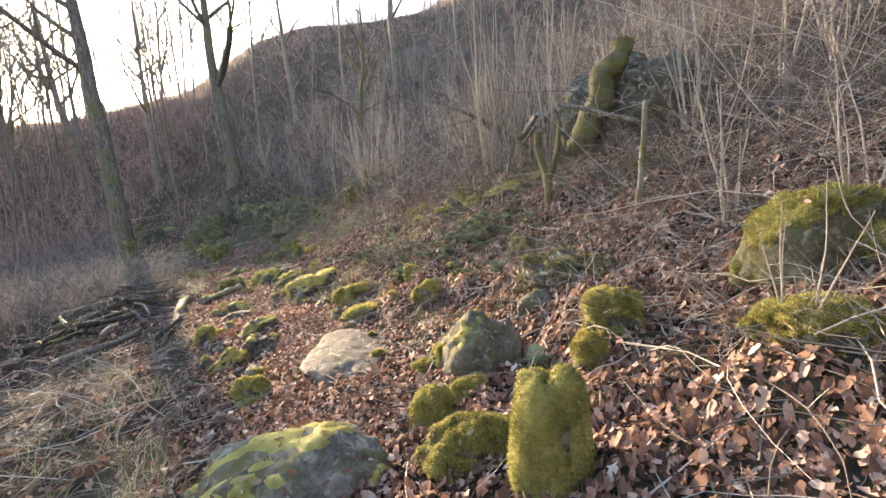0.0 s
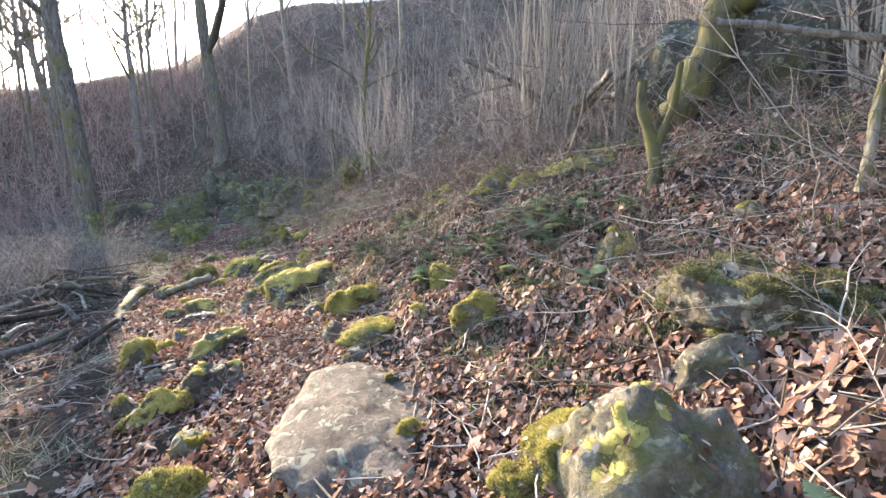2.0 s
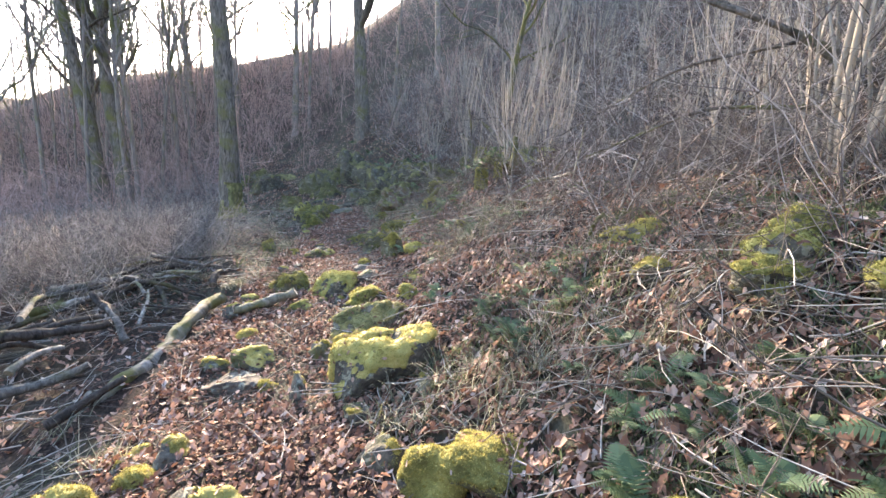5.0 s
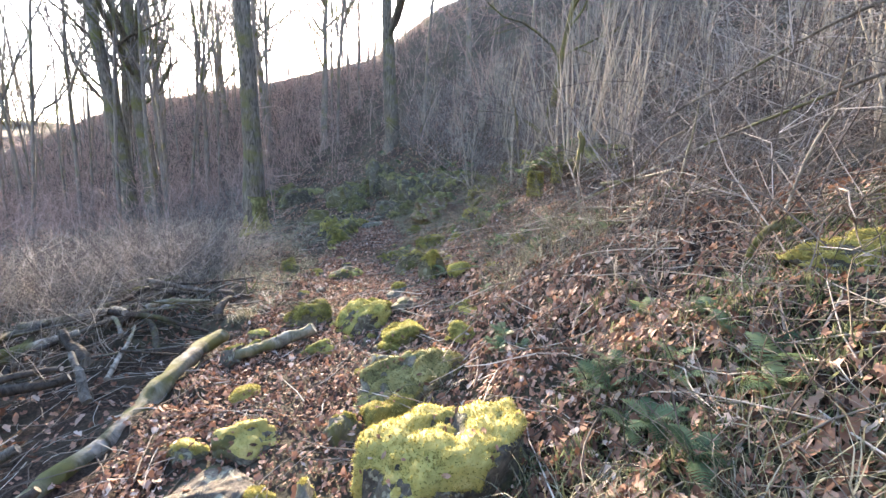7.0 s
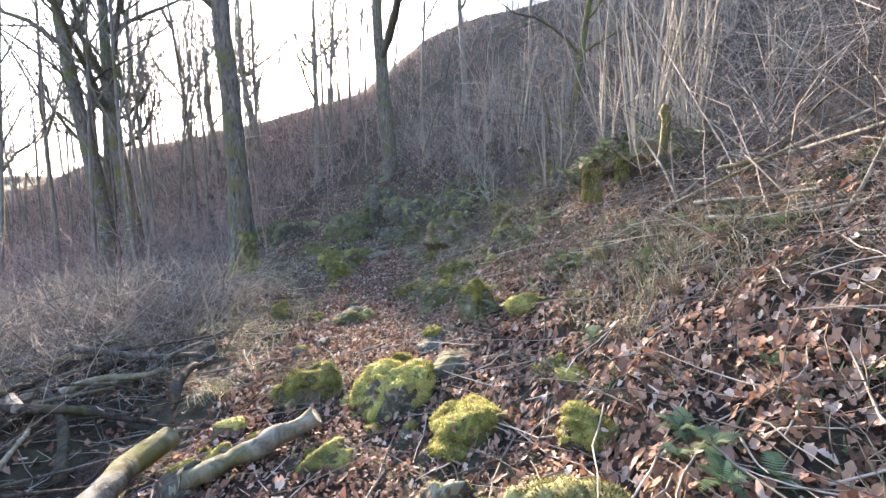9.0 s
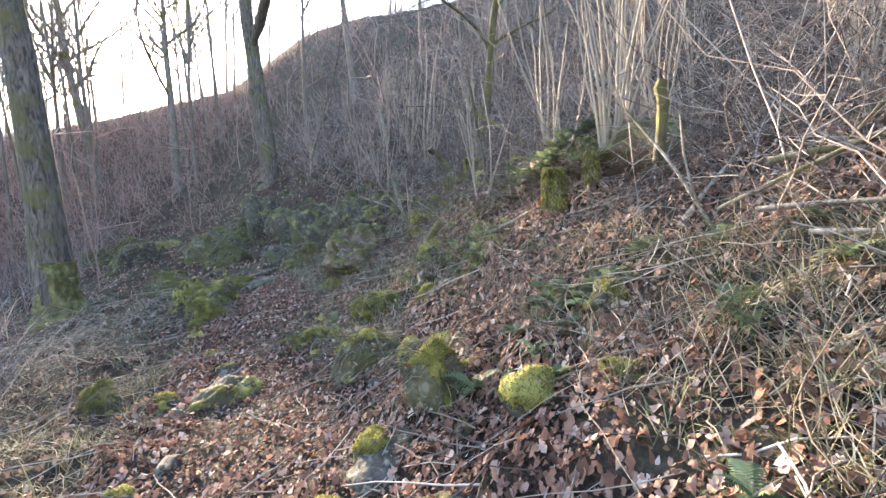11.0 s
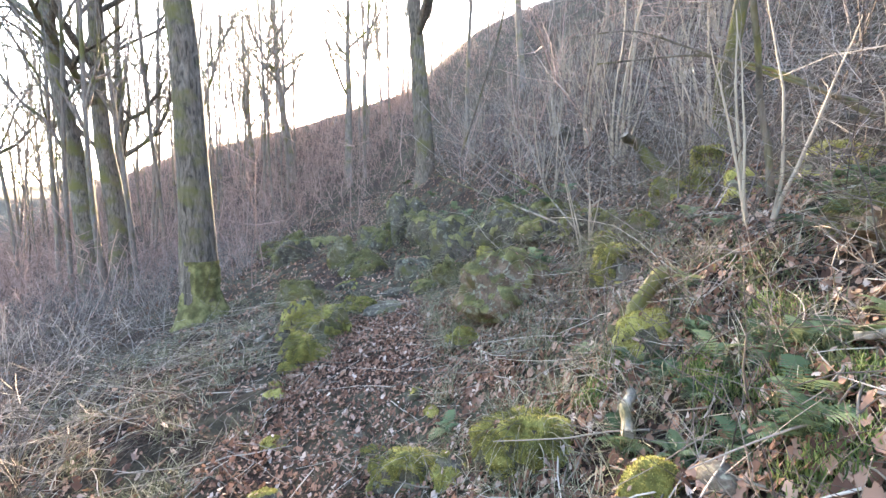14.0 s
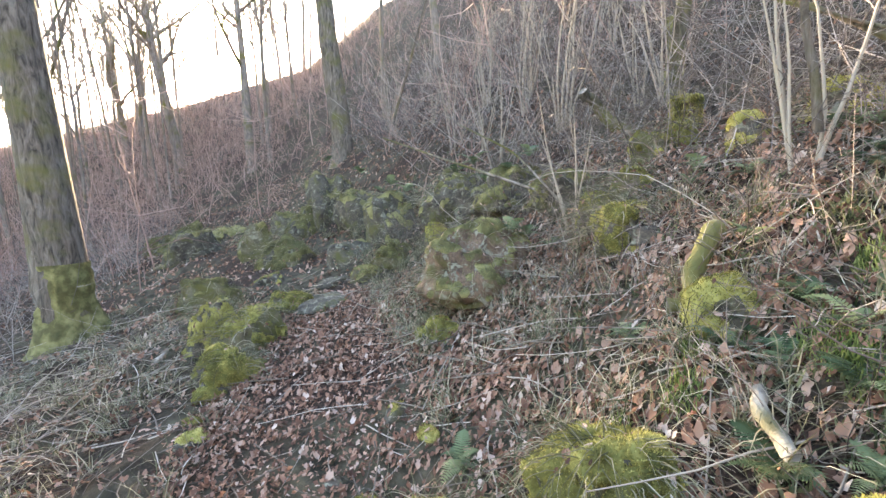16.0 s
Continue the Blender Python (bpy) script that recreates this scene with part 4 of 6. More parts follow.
def tangle(name, label, roots, reach, rad, mat, rs, cat="brush"):
    """Long thin stems that rise, arch and come down again."""
    n = len(roots)
    st = np.column_stack([roots, ground_z(roots[:, 0], roots[:, 1])])
    a = rs.uniform(0, 2 * np.pi, n)
    ln = reach * rs.uniform(0.4, 1.3, (n, 1))
    step = np.column_stack([np.cos(a), np.sin(a), rs.uniform(0.1, 1.0, n)]) * ln / 7
    P = wander(st, step, 8, 0.2, rs, (0, 0, -0.10))
    P[..., 2] = np.maximum(P[..., 2], ground_z(P[..., 0], P[..., 1]) + 0.02)
    R = rad * rs.uniform(0.5, 1.4, (n, 1)) * np.linspace(1, 0.4, 8)[None]
    parts = [tubes(P, R, 4)]
    for j in range(3):
        s = P[np.arange(n), rs.randint(2, 7, n)]
        v = rs.normal(0, 1, (n, 3))
        v[:, 2] = np.abs(v[:, 2])
        v /= np.linalg.norm(v, axis=1, keepdims=True)
        parts.append(tubes(wander(s, v * ln * 0.07, 3, 0.2, rs), rad * 0.5 * np.ones((n, 1)) * np.array([[1, 0.8, 0.5]]), 3))
    tagged(new(name, mesh_of(name, *join(parts), mat)), label, cat, kind="stuff")


def build_tangle():
    rs = np.random.RandomState(55)
    tangle("bramble_tangle", "tangle of thin pale arching stems on the bank", np.concatenate([spots_in(rs, 760, -1, 20, 2.1, 7), spots_in(rs, 240, -1, 3, 1.6, 4.0)]), 1.0, 0.0042, BRAMBLE, rs)
    tangle("briars_below_path", "tangle of thin grey stems below the path", np.concatenate([spots_in(rs, 420, 9.5, 16, -6.5, -2.0), spots_in(rs, 300, 1, 6, -6, -1.3), spots_in(rs, 110, 11, 16, -4.5, -1.6)]), 0.9, 0.0045, STICK, rs)


build_tangle()


# ---- leaves, grass, sticks, as stuff ----
def lay_leaves(name, label, pts, size, rs, lift=0.012, full=True):
    n = len(pts)
    st = np.array([0.0, 0.2, 0.4, 0.6, 0.8, 1.0]) if full else np.array([0.0, 0.5, 1.0])
    wd = np.array([0.06, 0.34, 0.2, 0.42, 0.26, 0.03]) if full else np.array([0.05, 0.36, 0.05])
    K = len(st)
    L = size * rs.uniform(0.55, 1.25, n)
    yaw = rs.uniform(0, 2 * np.pi, n)
    tilt, rollv = rs.normal(0, 0.6, n), rs.normal(0, 0.65, n)
    curl, fold = rs.normal(0.3, 0.9, n), rs.uniform(-0.3, 0.95, n)
    u = st[None] * L[:, None] - L[:, None] / 2
    zc = curl[:, None] * L[:, None] * ((st[None] - 0.5) ** 2)
    wv = wd[None] * L[:, None] * rs.uniform(0.75, 1.2, (n, K))
    pts3 = []
    for sgn in (-1, 0, 1):
        v = sgn * wv
        z = zc + abs(sgn) * fold[:, None] * wv
        z = z + u * np.sin(tilt)[:, None] + v * np.sin(rollv)[:, None]
        c, s = np.cos(yaw)[:, None], np.sin(yaw)[:, None]
        pts3.append(np.stack([u * c - v * s, u * s + v * c, z], -1))
    V = np.stack(pts3, 2)
    x, y = pts[:, 0], pts[:, 1]
    e = 0.06
    g = ground_z(x, y)
    sx, sy = (ground_z(x + e, y) - g) / e, (ground_z(x, y + e) - g) / e
    sx, sy = np.clip(sx, -1.2, 1.2), np.clip(sy, -1.2, 1.2)
    V[..., 2] += (V[..., 0] * sx[:, None, None] + V[..., 1] * sy[:, None, None]) + (g + rs.uniform(0.0, 1, n) * lift + 0.006)[:, None, None]
    V[..., 0] += x[:, None, None]
    V[..., 1] += y[:, None, None]
    i = np.arange(n * K * 3).reshape(n, K, 3)
    F = np.stack([i[:, :-1, :-1], i[:, 1:, :-1], i[:, 1:, 1:], i[:, :-1, 1:]], -1).reshape(-1, 4)
    tagged(new(name, mesh_of(name, V.reshape(-1, 3), F, LEAF)), label, "leaves", kind="stuff")


def build_litter():
    rs = np.random.RandomState(60)
    near = np.concatenate([spots_in(rs, 9000, -1.6, 3.6, 0.5, 3.6), spots_in(rs, 5000, 10, 16.5, 1.0, 4.6), spots_in(rs, 4500, 2.5, 8, 1.5, 4.5), spots_in(rs, 40000, -1.5, 17.5, -1.2, 2.6), spots_in(rs, 16000, -1.0, 17.5, 2.2, 5.0), spots_in(rs, 4000, -0.5, 18, -3, -0.8)])
    bare = np.abs(off_path(near[:, 0], near[:, 1]) - 0.1) < 0.75
    near = near[~(bare & (near[:, 1] > 6.5) & (near[:, 1] < 15) & (rs.uniform(0, 1, len(near)) < 0.6))]
    near = near[(vnoise(near[:, 0] * 1.6 + 9, near[:, 1] * 1.6 + 4) + 0.5 + rs.normal(0, 0.15, len(near))) > 0.16]
    lay_leaves("leaf_litter", "curled brown dead oak leaves strewn over the ground", near, 0.05, rs, 0.045)
    bits = np.concatenate([spots_in(rs, 44000, -1.0, 17.5, -1.3, 1.7), spots_in(rs, 16000, 1.0, 17, 1.4, 4.2)])
    lay_leaves("leaf_crumbs", "crumbled bits of dead leaf on the trodden path", bits, 0.032, rs, 0.02, False)
    far = np.concatenate([spots_in(rs, 20000, -2, 32, -9, 14), spots_in(rs, 9000, -14, -1, -7, 7), spots_in(rs, 8000, 12, 30, -5, 6)])
    d = off_path(far[:, 0], far[:, 1])
    far = far[((d < -1.6) | (d > 4.2) | (far[:, 1] > 17.0)) & (far[:, 1] < 31)]
    lay_leaves("far_leaf_litter", "brown dead leaves strewn through the wood", far, 0.066, rs, 0.02)


build_litter()


def blades(name, label, roots, length, width, mat, rs, droop=0.5, up=1.0, cat="grass"):
    n = len(roots)
    z = ground_z(roots[:, 0], roots[:, 1])
    a = rs.uniform(0, 2 * np.pi, n)
    lean = rs.uniform(0.2, 1.3, n)
    d = np.column_stack([np.cos(a) * lean, np.sin(a) * lean, np.full(n, up)])
    d /= np.linalg.norm(d, axis=1, keepdims=True)
    ln = length * rs.uniform(0.5, 1.4, (n, 1))
    P = np.zeros((n, 4, 3))
    P[:, 0] = np.column_stack([roots, z - 0.01])
    for k in range(1, 4):
        P[:, k] = P[:, k - 1] + d * ln / 3
        d = d + np.array([0, 0, -droop]) + rs.normal(0, 0.1, (n, 3))
        d /= np.linalg.norm(d, axis=1, keepdims=True)
    low = ground_z(P[..., 0], P[..., 1]) + 0.01
    P[..., 2] = np.maximum(P[..., 2], low)
    s = np.column_stack([-np.sin(a), np.cos(a), rs.normal(0, 0.3, n)])
    w = width * np.array([1, 0.85, 0.6, 0.15])
    V = np.stack([P - s[:, None] * w[None, :, None], P + s[:, None] * w[None, :, None]], 2)
    i = np.arange(n * 8).reshape(n, 4, 2)
    F = np.stack([i[:, :-1, 0], i[:, :-1, 1], i[:, 1:, 1], i[:, 1:, 0]], -1).reshape(-1, 4)
    tagged(new(name, mesh_of(name, V.reshape(-1, 3), F, mat)), label, cat, kind="stuff")


def tufts(rs, centres, per, radius):
    c = np.repeat(centres, per, 0)
    return c + rs.normal(0, radius, c.shape)


def build_grass():
    rs = np.random.RandomState(61)
    c = np.concatenate([patchy(rs, spots_in(rs, 650, 6, 19, 0.8, 3.2), 0.8, 0.5), spots_in(rs, 150, 9.5, 18, -4, -1.0), spots_in(rs, 60, 0, 6, -3, -1), spots_in(rs, 90, 11, 18, -4.5, -1.1), patchy(rs, spots_in(rs, 260, 15, 21, 0.8, 3.2), 0.9, 0.45)])
    blades("dry_grass", "wispy tufts of pale dry grass", tufts(rs, c, 28, 0.06), 0.28, 0.0032, GRASS, rs, 0.45)
    c = patchy(rs, spots_in(rs, 480, -1, 22, 0.8, 4.5), 0.9, 0.52)
    blades("green_undergrowth", "low green sprigs among the dead leaves", tufts(rs, c, 22, 0.06), 0.10, 0.006, SPRIG, rs, 0.4, 1.0, "plants")
    c = np.concatenate([rs.normal(0, 1, (60, 2)) * (0.3, 0.35) + (0.25, 12.9), rs.normal(0, 1, (26, 2)) * (0.2, 0.3) + (0.3, 13.9), rs.normal(0, 1, (30, 2)) * (0.25, 0.3) + (3.3, 4.6), rs.normal(0, 1, (26, 2)) * (0.2, 0.25) + (1.75, 7.1)])
    c = np.concatenate([c, patchy(rs, spots_in(rs, 700, 3.0, 8.5, 1.2, 4.6), 1.3, 0.6), patchy(rs, spots_in(rs, 240, 8.5, 16, 1.5, 4.6), 1.3, 0.66), patchy(rs, spots_in(rs, 500, 3.5, 8, 1.8, 5.0), 1.3, 0.48)])
    blades("feather_moss", "upright green feather moss on the bank", tufts(rs, c, 46, 0.055), 0.075, 0.007, SPRIG, rs, 0.15, 1.6, "moss")


build_grass()


def haircap():
    """Clumps of upright green haircap moss standing in the leaves."""
    rs = np.random.RandomState(64)
    spots = [(0.20, 13.12), (0.27, 12.60), (0.06, 13.22), (0.46, 12.91), (0.15, 12.57), (-0.01, 13.47), (0.46, 13.55), (-0.42, 13.67), (-0.17, 13.77), (0.00, 13.22), (-0.04, 13.36), (-0.56, 13.49), (0.36, 13.68), (-0.86, 13.51)]
    for x, y in spots:
        n = 260
        a, q = rs.uniform(0, 2 * np.pi, n), 0.085 * np.sqrt(rs.uniform(0, 1, n))
        roots = np.column_stack([x + q * np.cos(a), y + q * np.sin(a)])
        blades("haircap_moss", "clump of upright green haircap moss among dead leaves", roots, 0.075, 0.0045, HAIRCAP, rs, 0.12, 2.2, "moss")


haircap()


def build_sticks():
    rs = np.random.RandomState(62)
    p = np.concatenate([spots_in(rs, 4200, -1, 18, 0.6, 4.5), spots_in(rs, 3200, 1, 18, -5, -0.8), spots_in(rs, 600, -1, 18, -0.8, 0.8)])
    n = len(p)
    a = rs.uniform(0, 2 * np.pi, n)
    ln = rs.uniform(0.12, 0.9, n) ** 1.4
    st = np.column_stack([p, ground_z(p[:, 0], p[:, 1])])
    step = np.column_stack([np.cos(a), np.sin(a), np.zeros(n)]) * ln[:, None] / 4
    P = wander(st, step, 5, 0.16, rs)
    g = ground_z(P[..., 0], P[..., 1])
    P[..., 2] = np.maximum(g, g * 0.3 + g[:, :1] * 0.7) + rs.uniform(0.005, 0.06, (n, 1))
    R = rs.uniform(0.0022, 0.007, (n, 1)) * np.linspace(1, 0.45, 5)[None]
    tagged(new("fallen_twigs", mesh_of("fallen_twigs", *tubes(P, R, 4), STICK)), "thin dry twigs fallen all over the ground", "twigs", kind="stuff")


build_sticks()


# ---- logs and fallen branches ----
def log(name, label, pts, r0, r1, mat, sides=12, cat="log", seed=1, wob=0.12, over=True):
    """A trunk or branch along points; over: their heights are over the ground."""
    rs = np.random.RandomState(seed)
    C = np.array([(x, y, gz(x, y) + h if over else h) for x, y, h in pts], float)
    t = np.linspace(0, len(C) - 1, max(10, 5 * len(C)))
    P = np.stack([np.interp(t, range(len(C)), C[:, k]) for k in range(3)], -1)[None]
    for _ in range(3):
        P[:, 1:-1] = (P[:, :-2] + P[:, 2:] + 2 * P[:, 1:-1]) / 4
    sway = rs.normal(0, 0.4 * r1, (len(C) + 2, 3))
    P[0, 1:-1] += np.stack([np.interp(t, np.linspace(0, len(C) - 1, len(C) + 2), sway[:, k]) for k in range(3)], -1)[1:-1]
    R = np.linspace(r0, r1, len(t))[None] * (1 + 0.06 * rs.normal(0, 1, (1, len(t))))
    v, f = tubes(P, R, sides)
    c = np.repeat(P.reshape(-1, 3), sides, 0)
    n = np.array([noise.noise(Vector(p) * 9) for p in v])
    v = c + (v - c) * (1 + wob * n[:, None])
    holder = new(name)
    me = mesh_of("bark", v, f, mat)
    part("bark", me, holder)
    for k, rr in ((0, r0), (len(t) - 1, r1)):
        bm = bmesh.new()
        bmesh.ops.create_circle(bm, cap_ends=True, segments=sides, radius=rr * 0.97)
        ax = Vector(P[0, min(k + 1, len(t) - 1)] - P[0, max(k - 1, 0)])
        bm.transform(Matrix.Translation(P[0, k]) @ ax.to_track_quat("Z", "Y").to_matrix().to_4x4())
        if rr > 0.02:
            part("cut_end", bm_mesh("cut_end", bm, BARK_PALE), holder)
        else:
            bm.free()
    return tagged(holder, label, cat)


log("leaning_pole", "thin dead pole leaning against a birch stem", [(4.16, 3.73, 2.81), (4.44, 3.42, 2.66), (4.64, 3.05, 2.47)], 0.026, 0.02, BARK_GREY, 8, "branch", seed=30, over=False)
log("birch_post", "slim pale birch stem standing on the bank", [(4.67, 3.14, 1.67), (4.73, 3.12, 2.12), (4.74, 3.1, 2.68)], 0.03, 0.026, BARK_PALE, 8, "trunk", seed=31, over=False)
log("arched_branch", "dark branch arching down to the bank", [(5.17, 7.91, 2.85), (4.56, 8.28, 3.46), (3.43, 8.65, 4.04)], 0.055, 0.025, BARK, 8, "branch", seed=32, over=False)
log("arched_branch", "thin dark branch arching over the bank", [(5.01, 7.93, 2.82), (4.31, 8.36, 3.59), (3.43, 8.71, 4.13)], 0.035, 0.015, BARK, 8, "branch", seed=33, over=False)
log("arched_branch", "thin dark branch arching over the bank", [(4.44, 8.33, 2.98), (3.75, 8.91, 3.04), (2.63, 9.41, 2.45)], 0.025, 0.01, BARK, 8, "branch", seed=34, over=False)
log("arched_branch", "thin dark branch arching over the bank", [(4.26, 8.39, 3.57), (3.41, 8.92, 3.46), (2.28, 9.52, 2.7)], 0.022, 0.008, BARK, 8, "branch", seed=35, over=False)
log("fallen_log", "pale fallen trunk leaning up the slope", [(4.8, 7.07, 2.94), (4.85, 6.62, 3.09), (4.8, 6.08, 3.18)], 0.05, 0.045, BARK_PALE, 8, "log", seed=36, over=False)
log("fallen_log", "dark fallen trunk under the pale one", [(4.89, 7.15, 2.89), (4.99, 6.66, 2.98), (4.95, 6.17, 2.91)], 0.05, 0.05, BARK, 8, "log", seed=37, over=False)
log("leaning_branch", "thin pale branch propped on the bank", [(4.15, 5.91, 2.08), (4.16, 5.62, 2.46), (4.08, 5.34, 2.76)], 0.018, 0.012, BARK_PALE, 8, "branch", seed=38, over=False)
log("fallen_log", "dark fallen trunk lying in the hazel", [(4.96, 7.34, 2.86), (5.48, 6.68, 3.39), (5.76, 5.99, 3.61)], 0.05, 0.04, BARK, 8, "log", seed=39, over=False)
log("mossy_stump", "moss-grown forked stump on the bank", [(4.29, 4.45, 1.71), (4.27, 4.51, 2.06), (4.2, 4.57, 2.42), (4.22, 4.58, 2.64)], 0.06, 0.04, BARK_MOSS, 10, "stump", seed=40, over=False)
log("mossy_stump", "moss-grown side fork of a stump", [(4.31, 4.49, 2.02), (4.44, 4.45, 2.42), (4.46, 4.42, 2.76)], 0.04, 0.025, BARK_MOSS, 10, "stump", seed=41, over=False)
log("forked_branch", "bare forked white branch leaning on the bank", [(1.54, 11.07, 1.66), (1.77, 11.2, 1.86), (2.05, 11.33, 2.07), (2.25, 11.37, 2.28)], 0.022, 0.01, BARK_PALE, 8, "branch", seed=42, over=False)
log("forked_branch", "bare white branch leaning on the bank", [(1.72, 10.89, 1.54), (1.73, 11.16, 1.83), (1.64, 11.33, 2.15), (1.43, 11.65, 2.66)], 0.018, 0.008, BARK_PALE, 8, "branch", seed=43, over=False)
log("forked_branch", "short white side branch", [(1.73, 11.16, 1.83), (1.69, 11.26, 2.19), (1.7, 11.31, 2.52)], 0.012, 0.006, BARK_PALE, 8, "branch", seed=44, over=False)
log("mossy_stump", "broken stump with dark moss among hazel shoots", [(1.68, 11.58, 2.2), (1.7, 11.58, 2.52), (1.71, 11.56, 2.86)], 0.05, 0.045, BARK_MOSS, 10, "stump", seed=45, over=False)
log("fallen_branch", "long pale branch fallen across the slope", [(1.94, 10.77, 2.07), (2.31, 10.38, 2.15), (2.52, 9.77, 2.25)], 0.025, 0.015, BARK_PALE, 8, "branch", seed=46, over=False)
log("fallen_branch", "long pale branch fallen across the slope", [(1.69, 10.56, 1.76), (2.0, 10.11, 1.79), (2.18, 9.79, 1.83)], 0.018, 0.012, BARK_PALE, 8, "branch", seed=47, over=False)
log("fallen_branch", "thin brown branch curving across the slope", [(1.95, 9.46, 1.45), (2.19, 9.44, 1.76), (2.32, 9.43, 2.18)], 0.014, 0.008, BARK_PALE, 8, "branch", seed=48, over=False)
log("fallen_branch", "thin brown branch across the slope", [(1.64, 10.16, 1.64), (1.97, 9.68, 1.64), (2.22, 9.3, 1.77)], 0.016, 0.01, BARK_PALE, 8, "branch", seed=49, over=False)
log("leaning_branch", "thin brown branch propped in the brush", [(2.35, 10.58, 2.23), (2.49, 10.32, 2.57), (2.66, 10.07, 2.68)], 0.014, 0.008, BARK, 8, "branch", seed=50, over=False)
log("mossy_root", "short yellow mossy stick standing in leaves", [(2.55, 8.07, 1.59), (2.6, 8.0, 1.79), (2.64, 7.99, 1.83)], 0.022, 0.02, BARK_MOSS, 8, "branch", seed=51, over=False)
log("leaning_branch", "pale twisted branch hanging in the brush", [(2.91, 8.47, 1.89), (2.98, 8.41, 2.39), (3.07, 8.31, 2.66)], 0.012, 0.008, BARK_PALE, 8, "branch", seed=52, over=False)
log("leaning_branch", "pale twisted branch hanging in the brush", [(2.51, 9.59, 2.06), (2.57, 9.53, 2.61), (2.56, 9.42, 3.14)], 0.012, 0.008, BARK_PALE, 8, "branch", seed=53, over=False)
log("leaning_branch", "long thin pale branch sloping through the brush", [(1.59, 10.76, 1.77), (2.64, 10.16, 2.39), (3.27, 9.55, 2.78), (3.61, 8.94, 3.15)], 0.014, 0.008, BARK_PALE, 8, "branch", seed=54, over=False)
log("pale_branch", "pale branch sloping down from the mossy bank", [(0.5, 13.07, 1.62), (0.83, 12.88, 1.78), (1.06, 12.79, 1.93)], 0.02, 0.016, BARK_PALE, 8, "branch", seed=55, over=False)
log("pale_log", "pale broken log jutting from the bank", [(1.42, 12.84, 2.15), (1.59, 12.73, 2.29), (1.7, 12.66, 2.37)], 0.04, 0.045, BARK_PALE, 8, "log", seed=56, over=False)
log("mossy_root", "yellow mossy root arching from the bank", [(-0.09, 17.83, 3.44), (0.29, 18.03, 3.14), (0.57, 17.78, 2.84)], 0.07, 0.09, BARK_MOSS, 10, "root", seed=57, over=False)
log("arched_branch", "thin dark bough arching over the bank", [(1.47, 14.96, 2.93), (0.93, 15.31, 3.46), (0.39, 15.61, 3.78), (-0.55, 15.94, 3.89)], 0.02, 0.008, BARK, 8, "branch", seed=58, over=False)
log("arched_branch", "thin dark bough arching over the bank", [(1.38, 14.98, 3.05), (0.58, 15.49, 3.65), (-0.19, 15.7, 4.13), (-0.84, 15.93, 4.21)], 0.014, 0.006, BARK, 8, "branch", seed=59, over=False)
log("arched_branch", "thin grey branch arching over the stones", [(-0.61, 16.25, 1.86), (-1.14, 16.44, 2.5), (-1.83, 16.52, 2.89)], 0.014, 0.008, BARK_PALE, 8, "branch", seed=60, over=False)
log("arched_branch", "thin grey branch arching over the stones", [(-0.67, 16.35, 1.96), (-1.82, 16.66, 2.42), (-2.73, 16.71, 2.78)], 0.016, 0.008, BARK_PALE, 8, "branch", seed=61, over=False)
log("sapling", "slim dark sapling on the bank", [(0.68, 14.54, 2.3), (0.62, 14.59, 2.9), (0.52, 14.55, 3.53), (0.42, 14.37, 3.98)], 0.03, 0.018, BARK, 8, "sapling", seed=62, over=False)
log("sapling", "slim dark crooked sapling", [(-3.38, 20.09, 3.59), (-3.01, 19.98, 4.55), (-2.4, 19.58, 6.01), (-2.07, 19.05, 7.12)], 0.03, 0.015, BARK, 8, "sapling", seed=63, over=False)
log("pale_log", "pale mossy log end in the ferns", [(-0.44, 13.97, 1.32), (-0.25, 14.09, 1.52), (-0.05, 14.24, 1.73)], 0.05, 0.06, BARK_BIRCH, 12, "log", seed=64, over=False)
log("pale_log", "pale broken log lying down the bank", [(-0.39, 13.03, 1.03), (-0.38, 13.17, 1.08), (-0.36, 13.31, 1.16)], 0.03, 0.028, BARK_PALE, 12, "log", seed=65, over=False)
log("dead_branch", "grey branch lying beside the mossy stones", [(-5.32, 15.74, 0.26), (-5.41, 16.56, 0.35)], 0.03, 0.02, BARK_PALE, 8, "branch", seed=66, over=False)
log("mossy_log", "mossy birch log lying beside the path", [(-1.63, 6.42, 0.01), (-1.72, 7.01, 0.0), (-1.84, 7.71, 0.09), (-2.19, 8.82, 0.13)], 0.065, 0.08, BARK_BIRCH, 18, "log", seed=67, wob=0.6, over=False)
log("broken_log", "short broken pale log beside the path", [(-1.75, 8.41, 0.12), (-1.5, 8.69, 0.16), (-1.17, 9.02, 0.29)], 0.07, 0.06, BARK_BIRCH, 18, "log", seed=68, wob=0.5, over=False)
log("tall_stick", "pale dead stick standing below the path", [(-2.66, 9.84, 0.31), (-2.76, 9.87, 0.7), (-2.82, 9.79, 1.1)], 0.01, 0.006, BARK_PALE, 8, "stick", seed=69, over=False)
log("tall_stick", "pale dead stick leaning below the path", [(-2.64, 9.87, 0.35), (-2.55, 10.01, 0.61), (-2.4, 10.05, 0.82)], 0.01, 0.006, BARK_PALE, 8, "stick", seed=70, over=False)
log("leaning_tree", "thick moss-grown trunk leaning up the slope", [(5.21, 5.43, 2.53), (5.35, 5.32, 3.05), (5.57, 5.21, 3.55), (5.75, 5.12, 3.93)], 0.2, 0.15, BARK_MOSS, 14, "tree trunk", seed=71, over=False)
